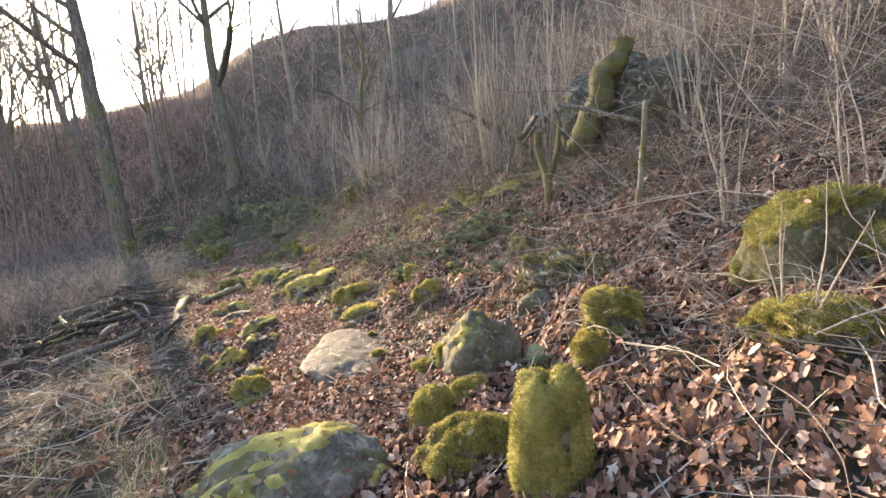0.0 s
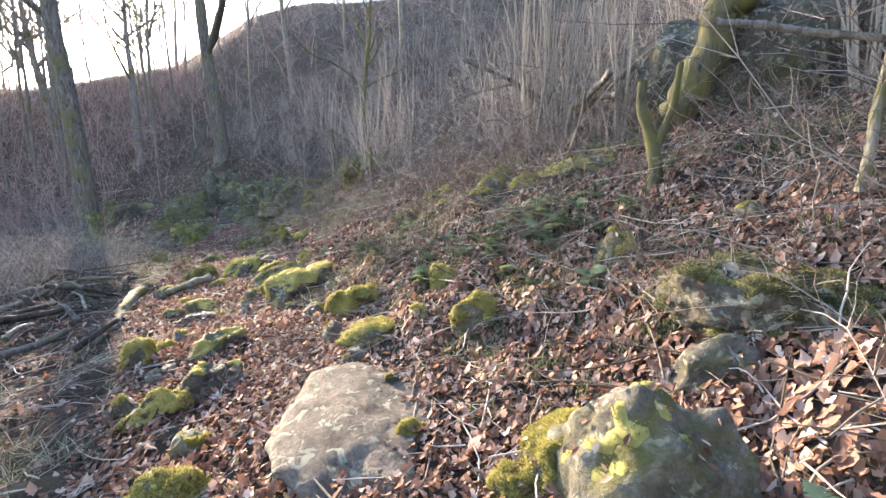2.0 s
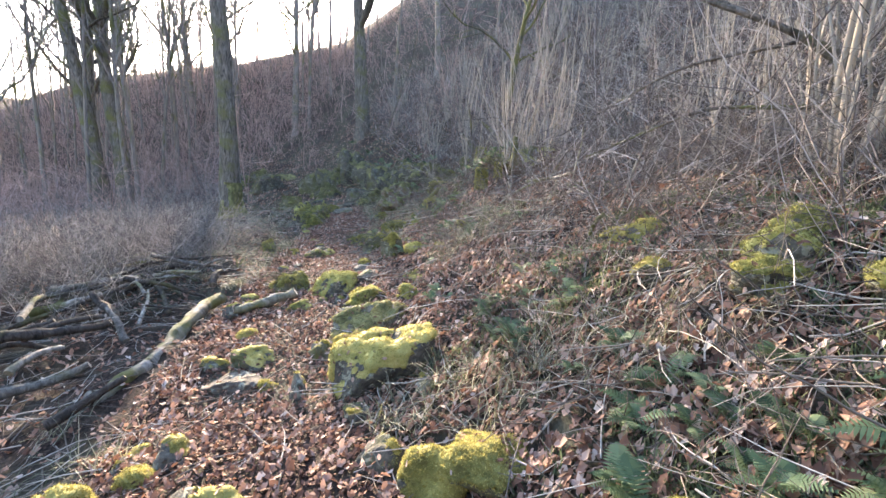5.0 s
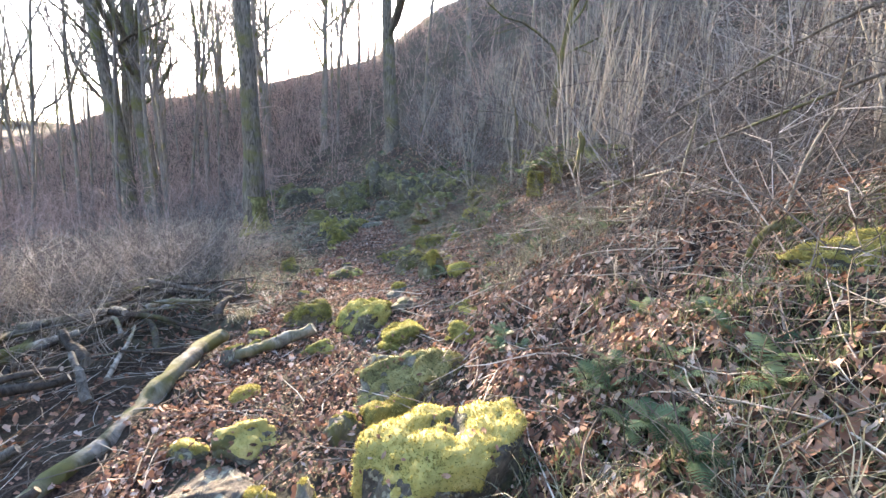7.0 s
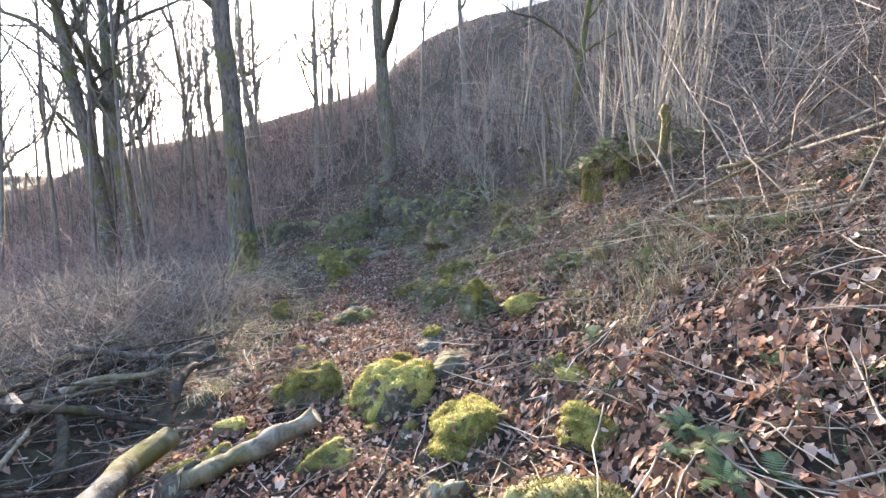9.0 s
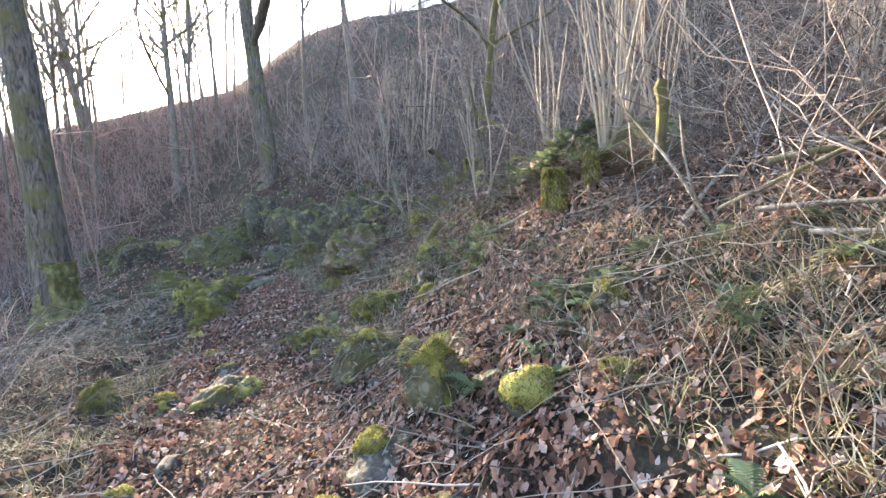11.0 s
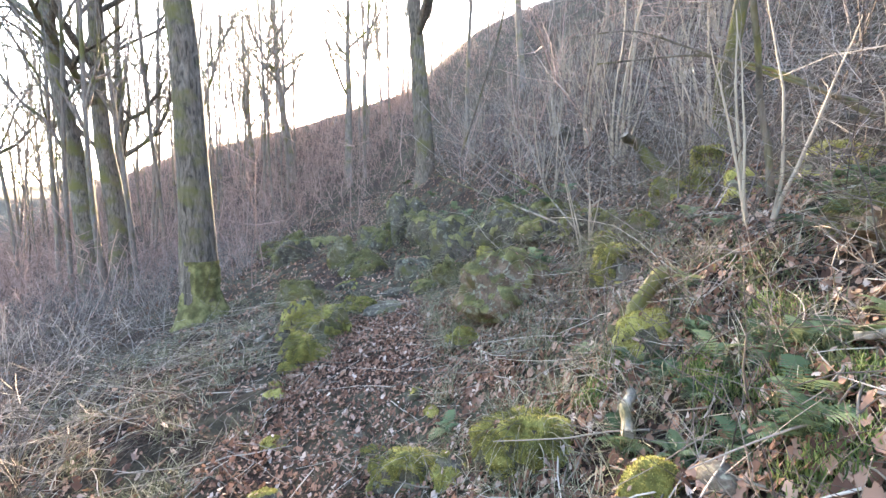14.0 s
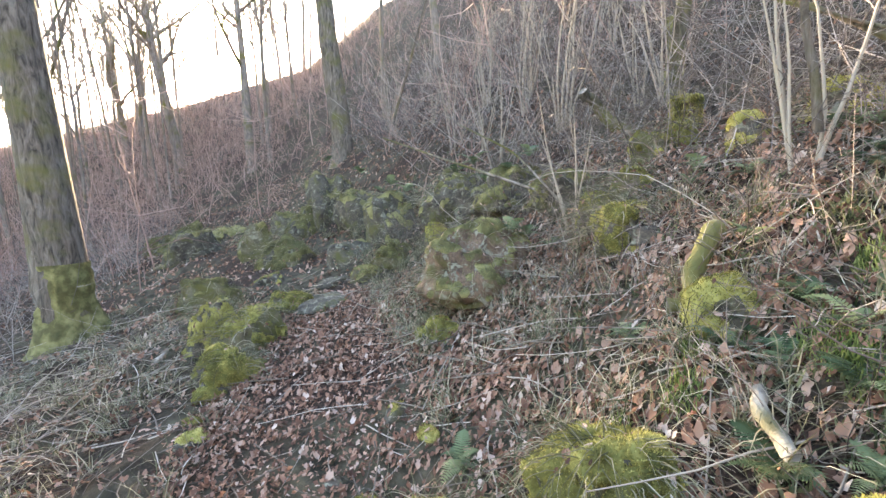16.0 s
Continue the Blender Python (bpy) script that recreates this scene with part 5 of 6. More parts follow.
log("dead_branch", "dark dead branch in a heap below the path", [(-3.94, 6.77, 0.07), (-3.55, 6.82, 0.24), (-3.31, 6.90, 0.32)], 0.024, 0.014, BARK_DARK, 7, "branch", seed=100)
log("dead_branch", "dark dead branch in a heap below the path", [(-1.46, 5.96, 0.12), (-1.34, 6.30, 0.25), (-1.24, 6.41, 0.31)], 0.04, 0.024, BARK_DARK, 7, "branch", seed=101)
log("dead_branch", "grey dead branch in a heap below the path", [(-3.42, 9.74, 0.22), (-3.17, 9.92, 0.36), (-3.07, 10.08, 0.41)], 0.024, 0.014, BARK_GREY, 7, "branch", seed=102)
log("dead_branch", "dark dead branch in a heap below the path", [(-3.53, 6.66, 0.25), (-3.40, 6.80, 0.34), (-3.14, 7.00, 0.34)], 0.014, 0.008, BARK_DARK, 7, "branch", seed=103)
log("dead_branch", "dark dead branch in a heap below the path", [(-3.45, 9.00, 0.36), (-3.25, 9.25, 0.31), (-3.07, 9.43, 0.17)], 0.014, 0.008, BARK_DARK, 7, "branch", seed=104)
log("dead_branch", "dark dead branch in a heap below the path", [(-4.08, 9.69, 0.11), (-3.91, 9.87, 0.20), (-3.66, 10.00, 0.21)], 0.04, 0.024, BARK_DARK, 7, "branch", seed=105)
log("dead_branch", "dark dead branch in a heap below the path", [(-3.79, 9.62, 0.39), (-3.41, 10.06, 0.39), (-3.05, 10.50, 0.31)], 0.014, 0.008, BARK_DARK, 7, "branch", seed=106)
log("dead_branch", "dark dead branch in a heap below the path", [(-3.33, 9.43, 0.28), (-3.67, 9.90, 0.24), (-3.93, 10.50, 0.12)], 0.024, 0.014, BARK_DARK, 7, "branch", seed=107)
log("dead_branch", "grey dead branch in a heap below the path", [(-4.33, 8.84, 0.26), (-4.69, 9.40, 0.37), (-4.88, 9.90, 0.39)], 0.014, 0.008, BARK_GREY, 7, "branch", seed=108)
log("dead_branch", "dark dead branch in a heap below the path", [(-4.32, 9.12, 0.18), (-4.03, 9.55, 0.32), (-3.82, 9.94, 0.38)], 0.024, 0.014, BARK_DARK, 7, "branch", seed=109)
log("dead_branch", "grey dead branch in a heap below the path", [(-4.82, 9.65, 0.24), (-4.60, 9.93, 0.20), (-4.42, 10.13, 0.08)], 0.04, 0.024, BARK_GREY, 7, "branch", seed=110)
log("dead_branch", "grey dead branch in a heap below the path", [(-4.69, 9.41, 0.16), (-4.54, 9.74, 0.27), (-4.34, 9.90, 0.30)], 0.04, 0.024, BARK_GREY, 7, "branch", seed=111)
log("dead_branch", "dark dead branch in a heap below the path", [(-4.22, 8.41, 0.34), (-4.37, 8.75, 0.34), (-4.50, 9.15, 0.27)], 0.024, 0.014, BARK_DARK, 7, "branch", seed=112)
log("dead_branch", "dark dead branch in a heap below the path", [(-2.51, 7.89, 0.35), (-2.32, 8.16, 0.27), (-2.17, 8.39, 0.11)], 0.014, 0.008, BARK_DARK, 7, "branch", seed=113)
log("dead_branch", "grey dead branch in a heap below the path", [(-4.25, 8.17, 0.41), (-3.93, 8.55, 0.41), (-3.72, 9.00, 0.33)], 0.06, 0.036, BARK_GREY, 7, "branch", seed=114)
log("dead_branch", "pale dead branch in a heap below the path", [(-4.12, 7.80, 0.20), (-3.95, 8.09, 0.27), (-3.64, 8.35, 0.26)], 0.06, 0.036, BARK_PALE, 7, "branch", seed=115)
log("dead_branch", "dark dead branch in a heap below the path", [(-2.82, 7.74, 0.20), (-2.55, 7.82, 0.17), (-2.41, 8.04, 0.07)], 0.014, 0.008, BARK_DARK, 7, "branch", seed=116)
log("dead_branch", "grey dead branch in a heap below the path", [(-2.37, 7.48, 0.06), (-2.60, 7.58, 0.25), (-2.86, 7.72, 0.37)], 0.04, 0.024, BARK_GREY, 7, "branch", seed=117)
log("dead_branch", "pale dead branch in a heap below the path", [(-3.81, 9.46, 0.12), (-3.68, 9.78, 0.14), (-3.48, 10.04, 0.08)], 0.04, 0.024, BARK_PALE, 7, "branch", seed=118)
log("dead_branch", "dark dead branch in a heap below the path", [(-4.31, 8.45, 0.15), (-4.15, 8.70, 0.19), (-3.98, 8.91, 0.14)], 0.06, 0.036, BARK_DARK, 7, "branch", seed=119)
log("dead_branch", "dark dead branch in a heap below the path", [(-4.64, 9.67, 0.24), (-4.23, 10.18, 0.24), (-3.81, 10.63, 0.15)], 0.024, 0.014, BARK_DARK, 7, "branch", seed=120)
log("dead_branch", "grey dead branch in a heap below the path", [(-3.95, 9.46, 0.41), (-3.60, 9.80, 0.34), (-3.27, 10.27, 0.19)], 0.04, 0.024, BARK_GREY, 7, "branch", seed=121)
log("dead_branch", "grey dead branch in a heap below the path", [(-3.60, 7.34, 0.40), (-4.02, 7.81, 0.42), (-4.33, 8.30, 0.36)], 0.04, 0.024, BARK_GREY, 7, "branch", seed=122)
log("dead_branch", "pale dead branch in a heap below the path", [(-3.54, 9.07, 0.26), (-3.33, 9.27, 0.32), (-3.08, 9.49, 0.30)], 0.04, 0.024, BARK_PALE, 7, "branch", seed=123)
log("dead_branch", "dark dead branch in a heap below the path", [(-4.17, 7.06, 0.17), (-3.95, 7.69, 0.22), (-3.75, 8.20, 0.18)], 0.04, 0.024, BARK_DARK, 7, "branch", seed=124)
log("dead_branch", "dark dead branch in a heap below the path", [(-3.67, 7.63, 0.12), (-3.98, 8.05, 0.30), (-4.32, 8.46, 0.40)], 0.04, 0.024, BARK_DARK, 7, "branch", seed=125)
log("dead_branch", "dark dead branch in a heap below the path", [(-3.90, 6.76, 0.17), (-3.56, 7.00, 0.32), (-3.16, 7.37, 0.40)], 0.06, 0.036, BARK_DARK, 7, "branch", seed=126)
log("dead_branch", "dark dead branch in a heap below the path", [(-4.89, 9.39, 0.14), (-4.60, 9.54, 0.14), (-4.26, 9.78, 0.05)], 0.06, 0.036, BARK_DARK, 7, "branch", seed=127)
log("dead_branch", "dark dead branch in a heap below the path", [(-2.87, 9.50, 0.07), (-3.02, 9.79, 0.17), (-3.08, 10.00, 0.20)], 0.06, 0.036, BARK_DARK, 7, "branch", seed=128)
log("dead_branch", "dark dead branch in a heap below the path", [(-4.28, 9.70, 0.33), (-4.07, 9.85, 0.24), (-3.85, 10.06, 0.06)], 0.024, 0.014, BARK_DARK, 7, "branch", seed=129)
log("dead_branch", "dark dead branch in a heap below the path", [(-4.56, 9.18, 0.05), (-4.92, 9.61, 0.23), (-5.36, 10.12, 0.33)], 0.06, 0.036, BARK_DARK, 7, "branch", seed=130)
log("dead_branch", "dark dead branch in a heap below the path", [(-4.46, 7.84, 0.09), (-4.05, 8.08, 0.18), (-3.78, 8.32, 0.20)], 0.014, 0.008, BARK_DARK, 7, "branch", seed=131)
log("dead_branch", "grey dead branch in a heap below the path", [(-4.49, 8.98, 0.09), (-4.03, 9.48, 0.25), (-3.57, 9.93, 0.32)], 0.024, 0.014, BARK_GREY, 7, "branch", seed=132)
log("dead_branch", "grey dead branch in a heap below the path", [(-4.30, 8.89, 0.30), (-3.73, 9.09, 0.21), (-3.20, 9.21, 0.04)], 0.04, 0.024, BARK_GREY, 7, "branch", seed=133)
log("dead_branch", "dark dead branch in a heap below the path", [(-3.61, 6.67, 0.12), (-3.45, 6.90, 0.31), (-3.16, 6.99, 0.41)], 0.024, 0.014, BARK_DARK, 7, "branch", seed=134)
log("dead_branch", "pale dead branch in a heap below the path", [(-3.42, 8.70, 0.32), (-4.01, 9.01, 0.28), (-4.55, 9.34, 0.17)], 0.04, 0.024, BARK_PALE, 7, "branch", seed=135)
log("dead_branch", "dark dead branch in a heap below the path", [(-3.20, 6.51, 0.04), (-2.63, 6.59, 0.10), (-2.08, 6.80, 0.07)], 0.024, 0.014, BARK_DARK, 7, "branch", seed=136)
log("dead_branch", "dark dead branch in a heap below the path", [(-3.57, 8.39, 0.29), (-3.46, 8.63, 0.29), (-3.31, 8.96, 0.20)], 0.014, 0.008, BARK_DARK, 7, "branch", seed=137)
log("dead_branch", "grey dead branch in a heap below the path", [(-5.07, 8.80, 0.07), (-5.06, 9.28, 0.27), (-4.90, 9.63, 0.39)], 0.014, 0.008, BARK_GREY, 7, "branch", seed=138)
log("dead_branch", "dark dead branch in a heap below the path", [(-3.59, 8.63, 0.17), (-3.47, 9.08, 0.24), (-3.15, 9.69, 0.23)], 0.014, 0.008, BARK_DARK, 7, "branch", seed=139)
log("dead_branch", "grey dead branch in a heap below the path", [(-4.92, 9.52, 0.17), (-4.62, 10.05, 0.28), (-4.24, 10.36, 0.30)], 0.04, 0.024, BARK_GREY, 7, "branch", seed=140)
log("dead_branch", "pale dead branch in a heap below the path", [(-2.39, 7.66, 0.20), (-2.74, 8.16, 0.30), (-3.17, 8.60, 0.32)], 0.024, 0.014, BARK_PALE, 7, "branch", seed=141)
log("dead_branch", "dark dead branch in a heap below the path", [(-3.66, 8.69, 0.15), (-3.54, 8.90, 0.17), (-3.41, 9.12, 0.12)], 0.04, 0.024, BARK_DARK, 7, "branch", seed=142)
log("dead_branch", "dark dead branch in a heap below the path", [(-3.14, 7.01, 0.23), (-2.91, 7.27, 0.33), (-2.58, 7.45, 0.36)], 0.04, 0.024, BARK_DARK, 7, "branch", seed=143)
log("dead_branch", "dark dead branch in a heap below the path", [(-3.02, 7.96, 0.20), (-3.36, 8.04, 0.33), (-3.51, 8.10, 0.39)], 0.06, 0.036, BARK_DARK, 7, "branch", seed=144)
log("dead_branch", "pale dead branch in a heap below the path", [(-2.46, 6.44, 0.33), (-2.53, 6.69, 0.36), (-2.53, 6.95, 0.31)], 0.04, 0.024, BARK_PALE, 7, "branch", seed=145)
log("dead_branch", "grey dead branch in a heap below the path", [(-3.87, 8.24, 0.20), (-3.56, 8.76, 0.29), (-3.23, 9.28, 0.30)], 0.024, 0.014, BARK_GREY, 7, "branch", seed=146)
log("dead_branch", "dark dead branch in a heap below the path", [(-3.74, 6.00, 0.41), (-4.03, 6.41, 0.32), (-4.35, 6.71, 0.14)], 0.014, 0.008, BARK_DARK, 7, "branch", seed=147)
log("dead_branch", "dark dead branch in a heap below the path", [(-3.07, 6.76, 0.41), (-2.82, 7.20, 0.38), (-2.55, 7.48, 0.27)], 0.06, 0.036, BARK_DARK, 7, "branch", seed=148)
log("dead_branch", "pale dead branch in a heap below the path", [(-5.00, 9.51, 0.35), (-4.69, 10.03, 0.36), (-4.34, 10.53, 0.30)], 0.024, 0.014, BARK_PALE, 7, "branch", seed=149)
log("dead_branch", "grey dead branch in a heap below the path", [(-2.95, 7.95, 0.23), (-2.75, 8.26, 0.18), (-2.50, 8.67, 0.05)], 0.014, 0.008, BARK_GREY, 7, "branch", seed=150)
log("dead_branch", "dark dead branch in a heap below the path", [(-3.38, 8.61, 0.11), (-3.23, 8.86, 0.19), (-2.90, 9.27, 0.19)], 0.014, 0.008, BARK_DARK, 7, "branch", seed=151)
log("dead_branch", "pale dead branch in a heap below the path", [(-5.18, 9.76, 0.09), (-4.64, 10.02, 0.15), (-4.21, 10.32, 0.14)], 0.06, 0.036, BARK_PALE, 7, "branch", seed=152)
log("dead_branch", "dark dead branch in a heap below the path", [(-2.79, 8.52, 0.07), (-3.25, 8.88, 0.24), (-3.75, 9.08, 0.33)], 0.04, 0.024, BARK_DARK, 7, "branch", seed=153)
log("dead_branch", "grey dead branch in a heap below the path", [(-2.95, 6.06, 0.11), (-2.48, 6.39, 0.17), (-2.09, 6.83, 0.14)], 0.06, 0.036, BARK_GREY, 7, "branch", seed=154)
log("dead_branch", "dark dead branch in a heap below the path", [(-3.40, 6.73, 0.30), (-3.17, 6.98, 0.24), (-2.97, 7.16, 0.10)], 0.04, 0.024, BARK_DARK, 7, "branch", seed=155)
log("dead_branch", "grey dead branch in a heap below the path", [(-4.14, 8.06, 0.37), (-3.79, 8.51, 0.38), (-3.54, 8.86, 0.32)], 0.014, 0.008, BARK_GREY, 7, "branch", seed=156)
log("dead_branch", "dark dead branch in a heap below the path", [(-4.29, 7.94, 0.30), (-4.07, 8.20, 0.40), (-4.03, 8.45, 0.42)], 0.04, 0.024, BARK_DARK, 7, "branch", seed=157)
log("dead_branch", "dark dead branch in a heap below the path", [(-4.06, 8.90, 0.34), (-4.18, 9.22, 0.25), (-4.33, 9.45, 0.07)], 0.04, 0.024, BARK_DARK, 7, "branch", seed=158)
log("dead_branch", "dark dead branch in a heap below the path", [(-4.99, 8.99, 0.06), (-4.46, 9.24, 0.23), (-3.97, 9.51, 0.31)], 0.04, 0.024, BARK_DARK, 7, "branch", seed=159)
log("dead_branch", "dark dead branch in a heap below the path", [(-3.62, 8.93, 0.11), (-3.99, 9.01, 0.14), (-4.21, 9.13, 0.08)], 0.04, 0.024, BARK_DARK, 7, "branch", seed=160)
log("dead_branch", "dark dead branch in a heap below the path", [(-3.41, 6.45, 0.31), (-3.70, 6.86, 0.30), (-3.74, 6.96, 0.21)], 0.04, 0.024, BARK_DARK, 7, "branch", seed=161)
log("dead_branch", "dark dead branch in a heap below the path", [(-3.58, 8.63, 0.36), (-3.20, 8.92, 0.25), (-2.84, 9.30, 0.07)], 0.04, 0.024, BARK_DARK, 7, "branch", seed=162)
log("dead_branch", "grey dead branch in a heap below the path", [(-2.61, 7.99, 0.42), (-2.97, 8.23, 0.42), (-3.45, 8.50, 0.35)], 0.024, 0.014, BARK_GREY, 7, "branch", seed=163)


def hanging_moss(x, y, top, drop, wide, n, seed):
    """A curtain of moss strands hanging from the lip of the bank."""
    rs = np.random.RandomState(seed)
    g = gz(x, y)
    a = rs.uniform(0, 2 * np.pi, n)
    q = wide * np.sqrt(rs.uniform(0, 1, n))
    st = np.column_stack([x + q * np.cos(a), y + 0.7 * q * np.sin(a), g + top - rs.uniform(0, 0.75, n) * drop])
    out = np.column_stack([np.cos(a) * 0.5, np.sin(a) * 0.5, rs.uniform(-1.0, -0.2, n)])
    ln = rs.uniform(0.03, 0.085, (n, 1))
    P = wander(st, out * ln / 3, 4, 0.25, rs, (0, 0, -0.2))
    R = 0.0032 * np.array([[1, 1.3, 0.9, 0.3]]) * rs.uniform(0.6, 1.4, (n, 1))
    holder = new("hanging_moss")
    part("moss", mesh_of("moss", *tubes(P, R, 3), MOSS_MID), holder)["kind"] = "stuff"
    core = tubes(np.array([[(x, y, g + top - 0.1), (x, y, g + top - 0.5 * drop), (x, y, g - 0.05)]]), np.array([[wide * 0.7, wide * 0.75, wide * 0.4]]), 9)
    part("root", mesh_of("root", *core, EARTH), holder)
    tagged(holder, "curtain of green moss hanging from the lip of the bank", "moss")


hanging_moss(1.08, 12.5, 0.5, 0.55, 0.12, 6500, 4)
hanging_moss(1.42, 12.35, 0.5, 0.4, 0.07, 2200, 5)
hanging_moss(0.72, 16.5, 0.45, 0.4, 0.16, 3500, 6)


# ---- ferns ----
def frond_mesh(seed, length):
    rs = np.random.RandomState(seed)
    n = 16
    t = np.linspace(0, 1, n)
    x = length * t * (1 - 0.12 * t)
    z = length * (0.75 * t - 0.85 * t * t)
    V, F = [], []
    for i in range(n):
        w = length * 0.30 * math.sin(math.pi * min(1, 0.12 + 0.9 * t[i])) ** 0.8 * (1 - 0.25 * t[i]) + 0.004
        for sgn in (-1, 1):
            b = len(V)
            hw = length / n * 0.42
            dz = -0.18 * w + rs.normal(0, 0.006)
            sw = 0.25 * w
            V += [(x[i] - hw, 0, z[i]), (x[i] + hw, 0, z[i]), (x[i] + hw * 0.9 + sw * 0.6, sgn * w * 0.6, z[i] + dz * 0.4), (x[i] - hw * 0.7 + sw * 0.6, sgn * w * 0.6, z[i] + dz * 0.4), (x[i] + sw, sgn * w, z[i] + dz)]
            F += [(b, b + 1, b + 2), (b, b + 2, b + 3), (b + 3, b + 2, b + 4)]
    P = np.stack([x, 0 * x, z], -1)[None]
    v, f = tubes(P, np.linspace(0.003, 0.001, n)[None], 3)
    tri = np.concatenate([f[:, [0, 1, 2]], f[:, [0, 2, 3]]])
    return mesh_of("frond", *join([(np.array(V), np.array(F)), (v, tri)]), FERN, False)


FRONDS = [frond_mesh(1, 0.42), frond_mesh(2, 0.34), frond_mesh(3, 0.27)]


def make_fern(seed, n):
    rs = np.random.RandomState(seed)
    holder = new("fern")
    for i in range(n):
        ob = part("frond", FRONDS[rs.randint(3)], holder)
        ob.matrix_basis = pose(0, 0, 0.01, rs.uniform(-15, 15), rs.uniform(-38, 8), i * 360 / n + rs.uniform(-20, 20))
    return holder


FERNS = [make_fern(1, 10), make_fern(2, 8), make_fern(3, 12)]


def fern(x, y, v=0, s=1.0, turn=0, lift=0.0):
    m = pose(x, y, gz(x, y) + lift + 0.03, 0, 0, turn) @ Matrix.Diagonal((s, s, s, 1))
    t = FERNS[v % 3]
    if t.name in placed:
        t = copy_thing(t, m)
    else:
        placed.add(t.name)
        t.matrix_world = m
    tagged(t, "green fern growing through dead leaves", "fern", "ferns on the bank")


fern(3.43, 4.62, 0, 0.68, 52)
fern(3.34, 4.68, 1, 0.80, 245)
fern(3.57, 4.65, 2, 0.64, 34)
fern(2.63, 5.59, 0, 0.59, 281)
fern(2.31, 5.41, 1, 0.80, 30)
fern(2.9, 5.48, 2, 0.66, 274)
fern(2.75, 5.2, 0, 0.72, 88)
fern(3.1, 5.15, 1, 0.80, 134)
fern(2.5, 5.9, 2, 0.66, 13)
fern(1.79, 7.04, 0, 0.80, 133)
fern(1.65, 7.32, 1, 0.80, 99)
fern(1.95, 7.2, 2, 0.64, 148)
fern(0.92, 8.4, 0, 0.52, 190)
fern(2.39, 7.66, 1, 0.61, 310)
fern(0.17, 12.76, 2, 0.70, 198)
fern(0.73, 11.23, 0, 0.78, 91)
fern(0.8, 10.89, 1, 0.68, 143)
fern(0.6, 11.4, 2, 0.61, 280)
fern(0.19, 10.56, 0, 0.53, 3)
fern(0.35, 10.7, 1, 0.53, 293)
fern(-0.6, 14.1, 2, 0.80, 159)
fern(0.09, 14.15, 0, 0.80, 260)
fern(0.27, 13.44, 1, 0.65, 216)
fern(0.45, 13.2, 2, 0.80, 220)
fern(0.99, 8.23, 0, 0.49, 119)
fern(1.15, 8.1, 1, 0.45, 22)
fern(0.7, 9.37, 2, 0.61, 236)
fern(1.45, 14.3, 0, 0.80, 143)
fern(1.2, 14, 1, 0.78, 331)
fern(1, 14.5, 2, 0.75, 175)
fern(3.38, 4.4, 0, 0.64, 344)
fern(3.13, 1.94, 1, 0.65, 211)
fern(3.11, 4.17, 2, 0.80, 325)
fern(3.39, 3.87, 0, 0.80, 141)
fern(-1.62, 13.8, 1, 0.65, 223)
fern(0.23, 12.71, 2, 0.80, 164)
fern(0.05, 12.9, 0, 0.80, 101)
fern(-0.41, 13.08, 1, 0.80, 51)
fern(3.8, 5, 2, 0.80, 117)
fern(3.95, 4.8, 0, 0.68, 298)
fern(3, 4.9, 1, 0.80, 121)
fern(2.2, 6.2, 2, 0.62, 90)
fern(1.1, 13.7, 0, 0.69, 13)
fern(1.07, 13.85, 0, 0.80, 309, 0.23)
fern(1.36, 13.89, 1, 0.80, 240, 0.21)
fern(1.07, 14.15, 2, 0.80, 281, 0.24)
fern(1.41, 13.6, 0, 0.80, 267, 0.23)
fern(0.88, 14.01, 1, 0.75, 302, 0.19)
fern(1.53, 14.04, 2, 0.79, 304, 0.26)
fern(1.62, 13.96, 0, 0.80, 202, 0.27)
fern(1.36, 14.13, 1, 0.75, 187, 0.19)
fern(0.99, 13.64, 2, 0.80, 223, 0.28)
fern(1.6, 13.77, 0, 0.80, 293, 0.22)
fern(1.37, 13.88, 1, 0.80, 349, 0.29)
fern(2.32, 5.22, 0, 0.79, 356)
fern(2.43, 5.69, 1, 0.80, 292)
fern(2.76, 5.57, 2, 0.62, 293)
fern(2.51, 5.1, 0, 0.74, 327)
fern(3.09, 5.07, 1, 0.80, 210)
fern(3.02, 5.02, 2, 0.72, 212)
fern(3, 5.04, 0, 0.80, 23)
fern(3.5, 4.77, 0, 0.78, 142)
fern(3.6, 5.1, 1, 0.66, 39)
fern(3.29, 4.73, 2, 0.80, 208)
fern(3.43, 4.51, 0, 0.80, 173)
fern(3.45, 5.07, 1, 0.80, 193)
fern(3.5, 5, 2, 0.70, 304)
fern(3.74, 4.38, 0, 0.80, 259)
fern(0.52, 11.21, 0, 0.80, 154)
fern(0.65, 10.91, 1, 0.66, 173)
fern(0.31, 11.03, 2, 0.79, 10)
fern(0.6, 11.17, 0, 0.60, 324)
fern(0.8, 11.07, 1, 0.80, 180)
fern(0.39, 10.42, 0, 0.53, 301)
fern(-0.05, 10.74, 1, 0.80, 128)
fern(0.4, 10.44, 2, 0.53, 90)
fern(1.69, 7.05, 0, 0.69, 304)
fern(1.61, 7.43, 1, 0.57, 13)
fern(2.18, 7.35, 2, 0.60, 256)
fern(1.58, 7.44, 0, 0.64, 95)
fern(1.94, 7.32, 1, 0.57, 307)
fern(0.96, 8.07, 0, 0.52, 224)
fern(1.35, 8.57, 1, 0.37, 332)
fern(0.87, 8.25, 2, 0.42, 61)
fern(-0.17, 13.77, 0, 0.68, 294)
fern(-0.05, 13.22, 1, 0.80, 328)
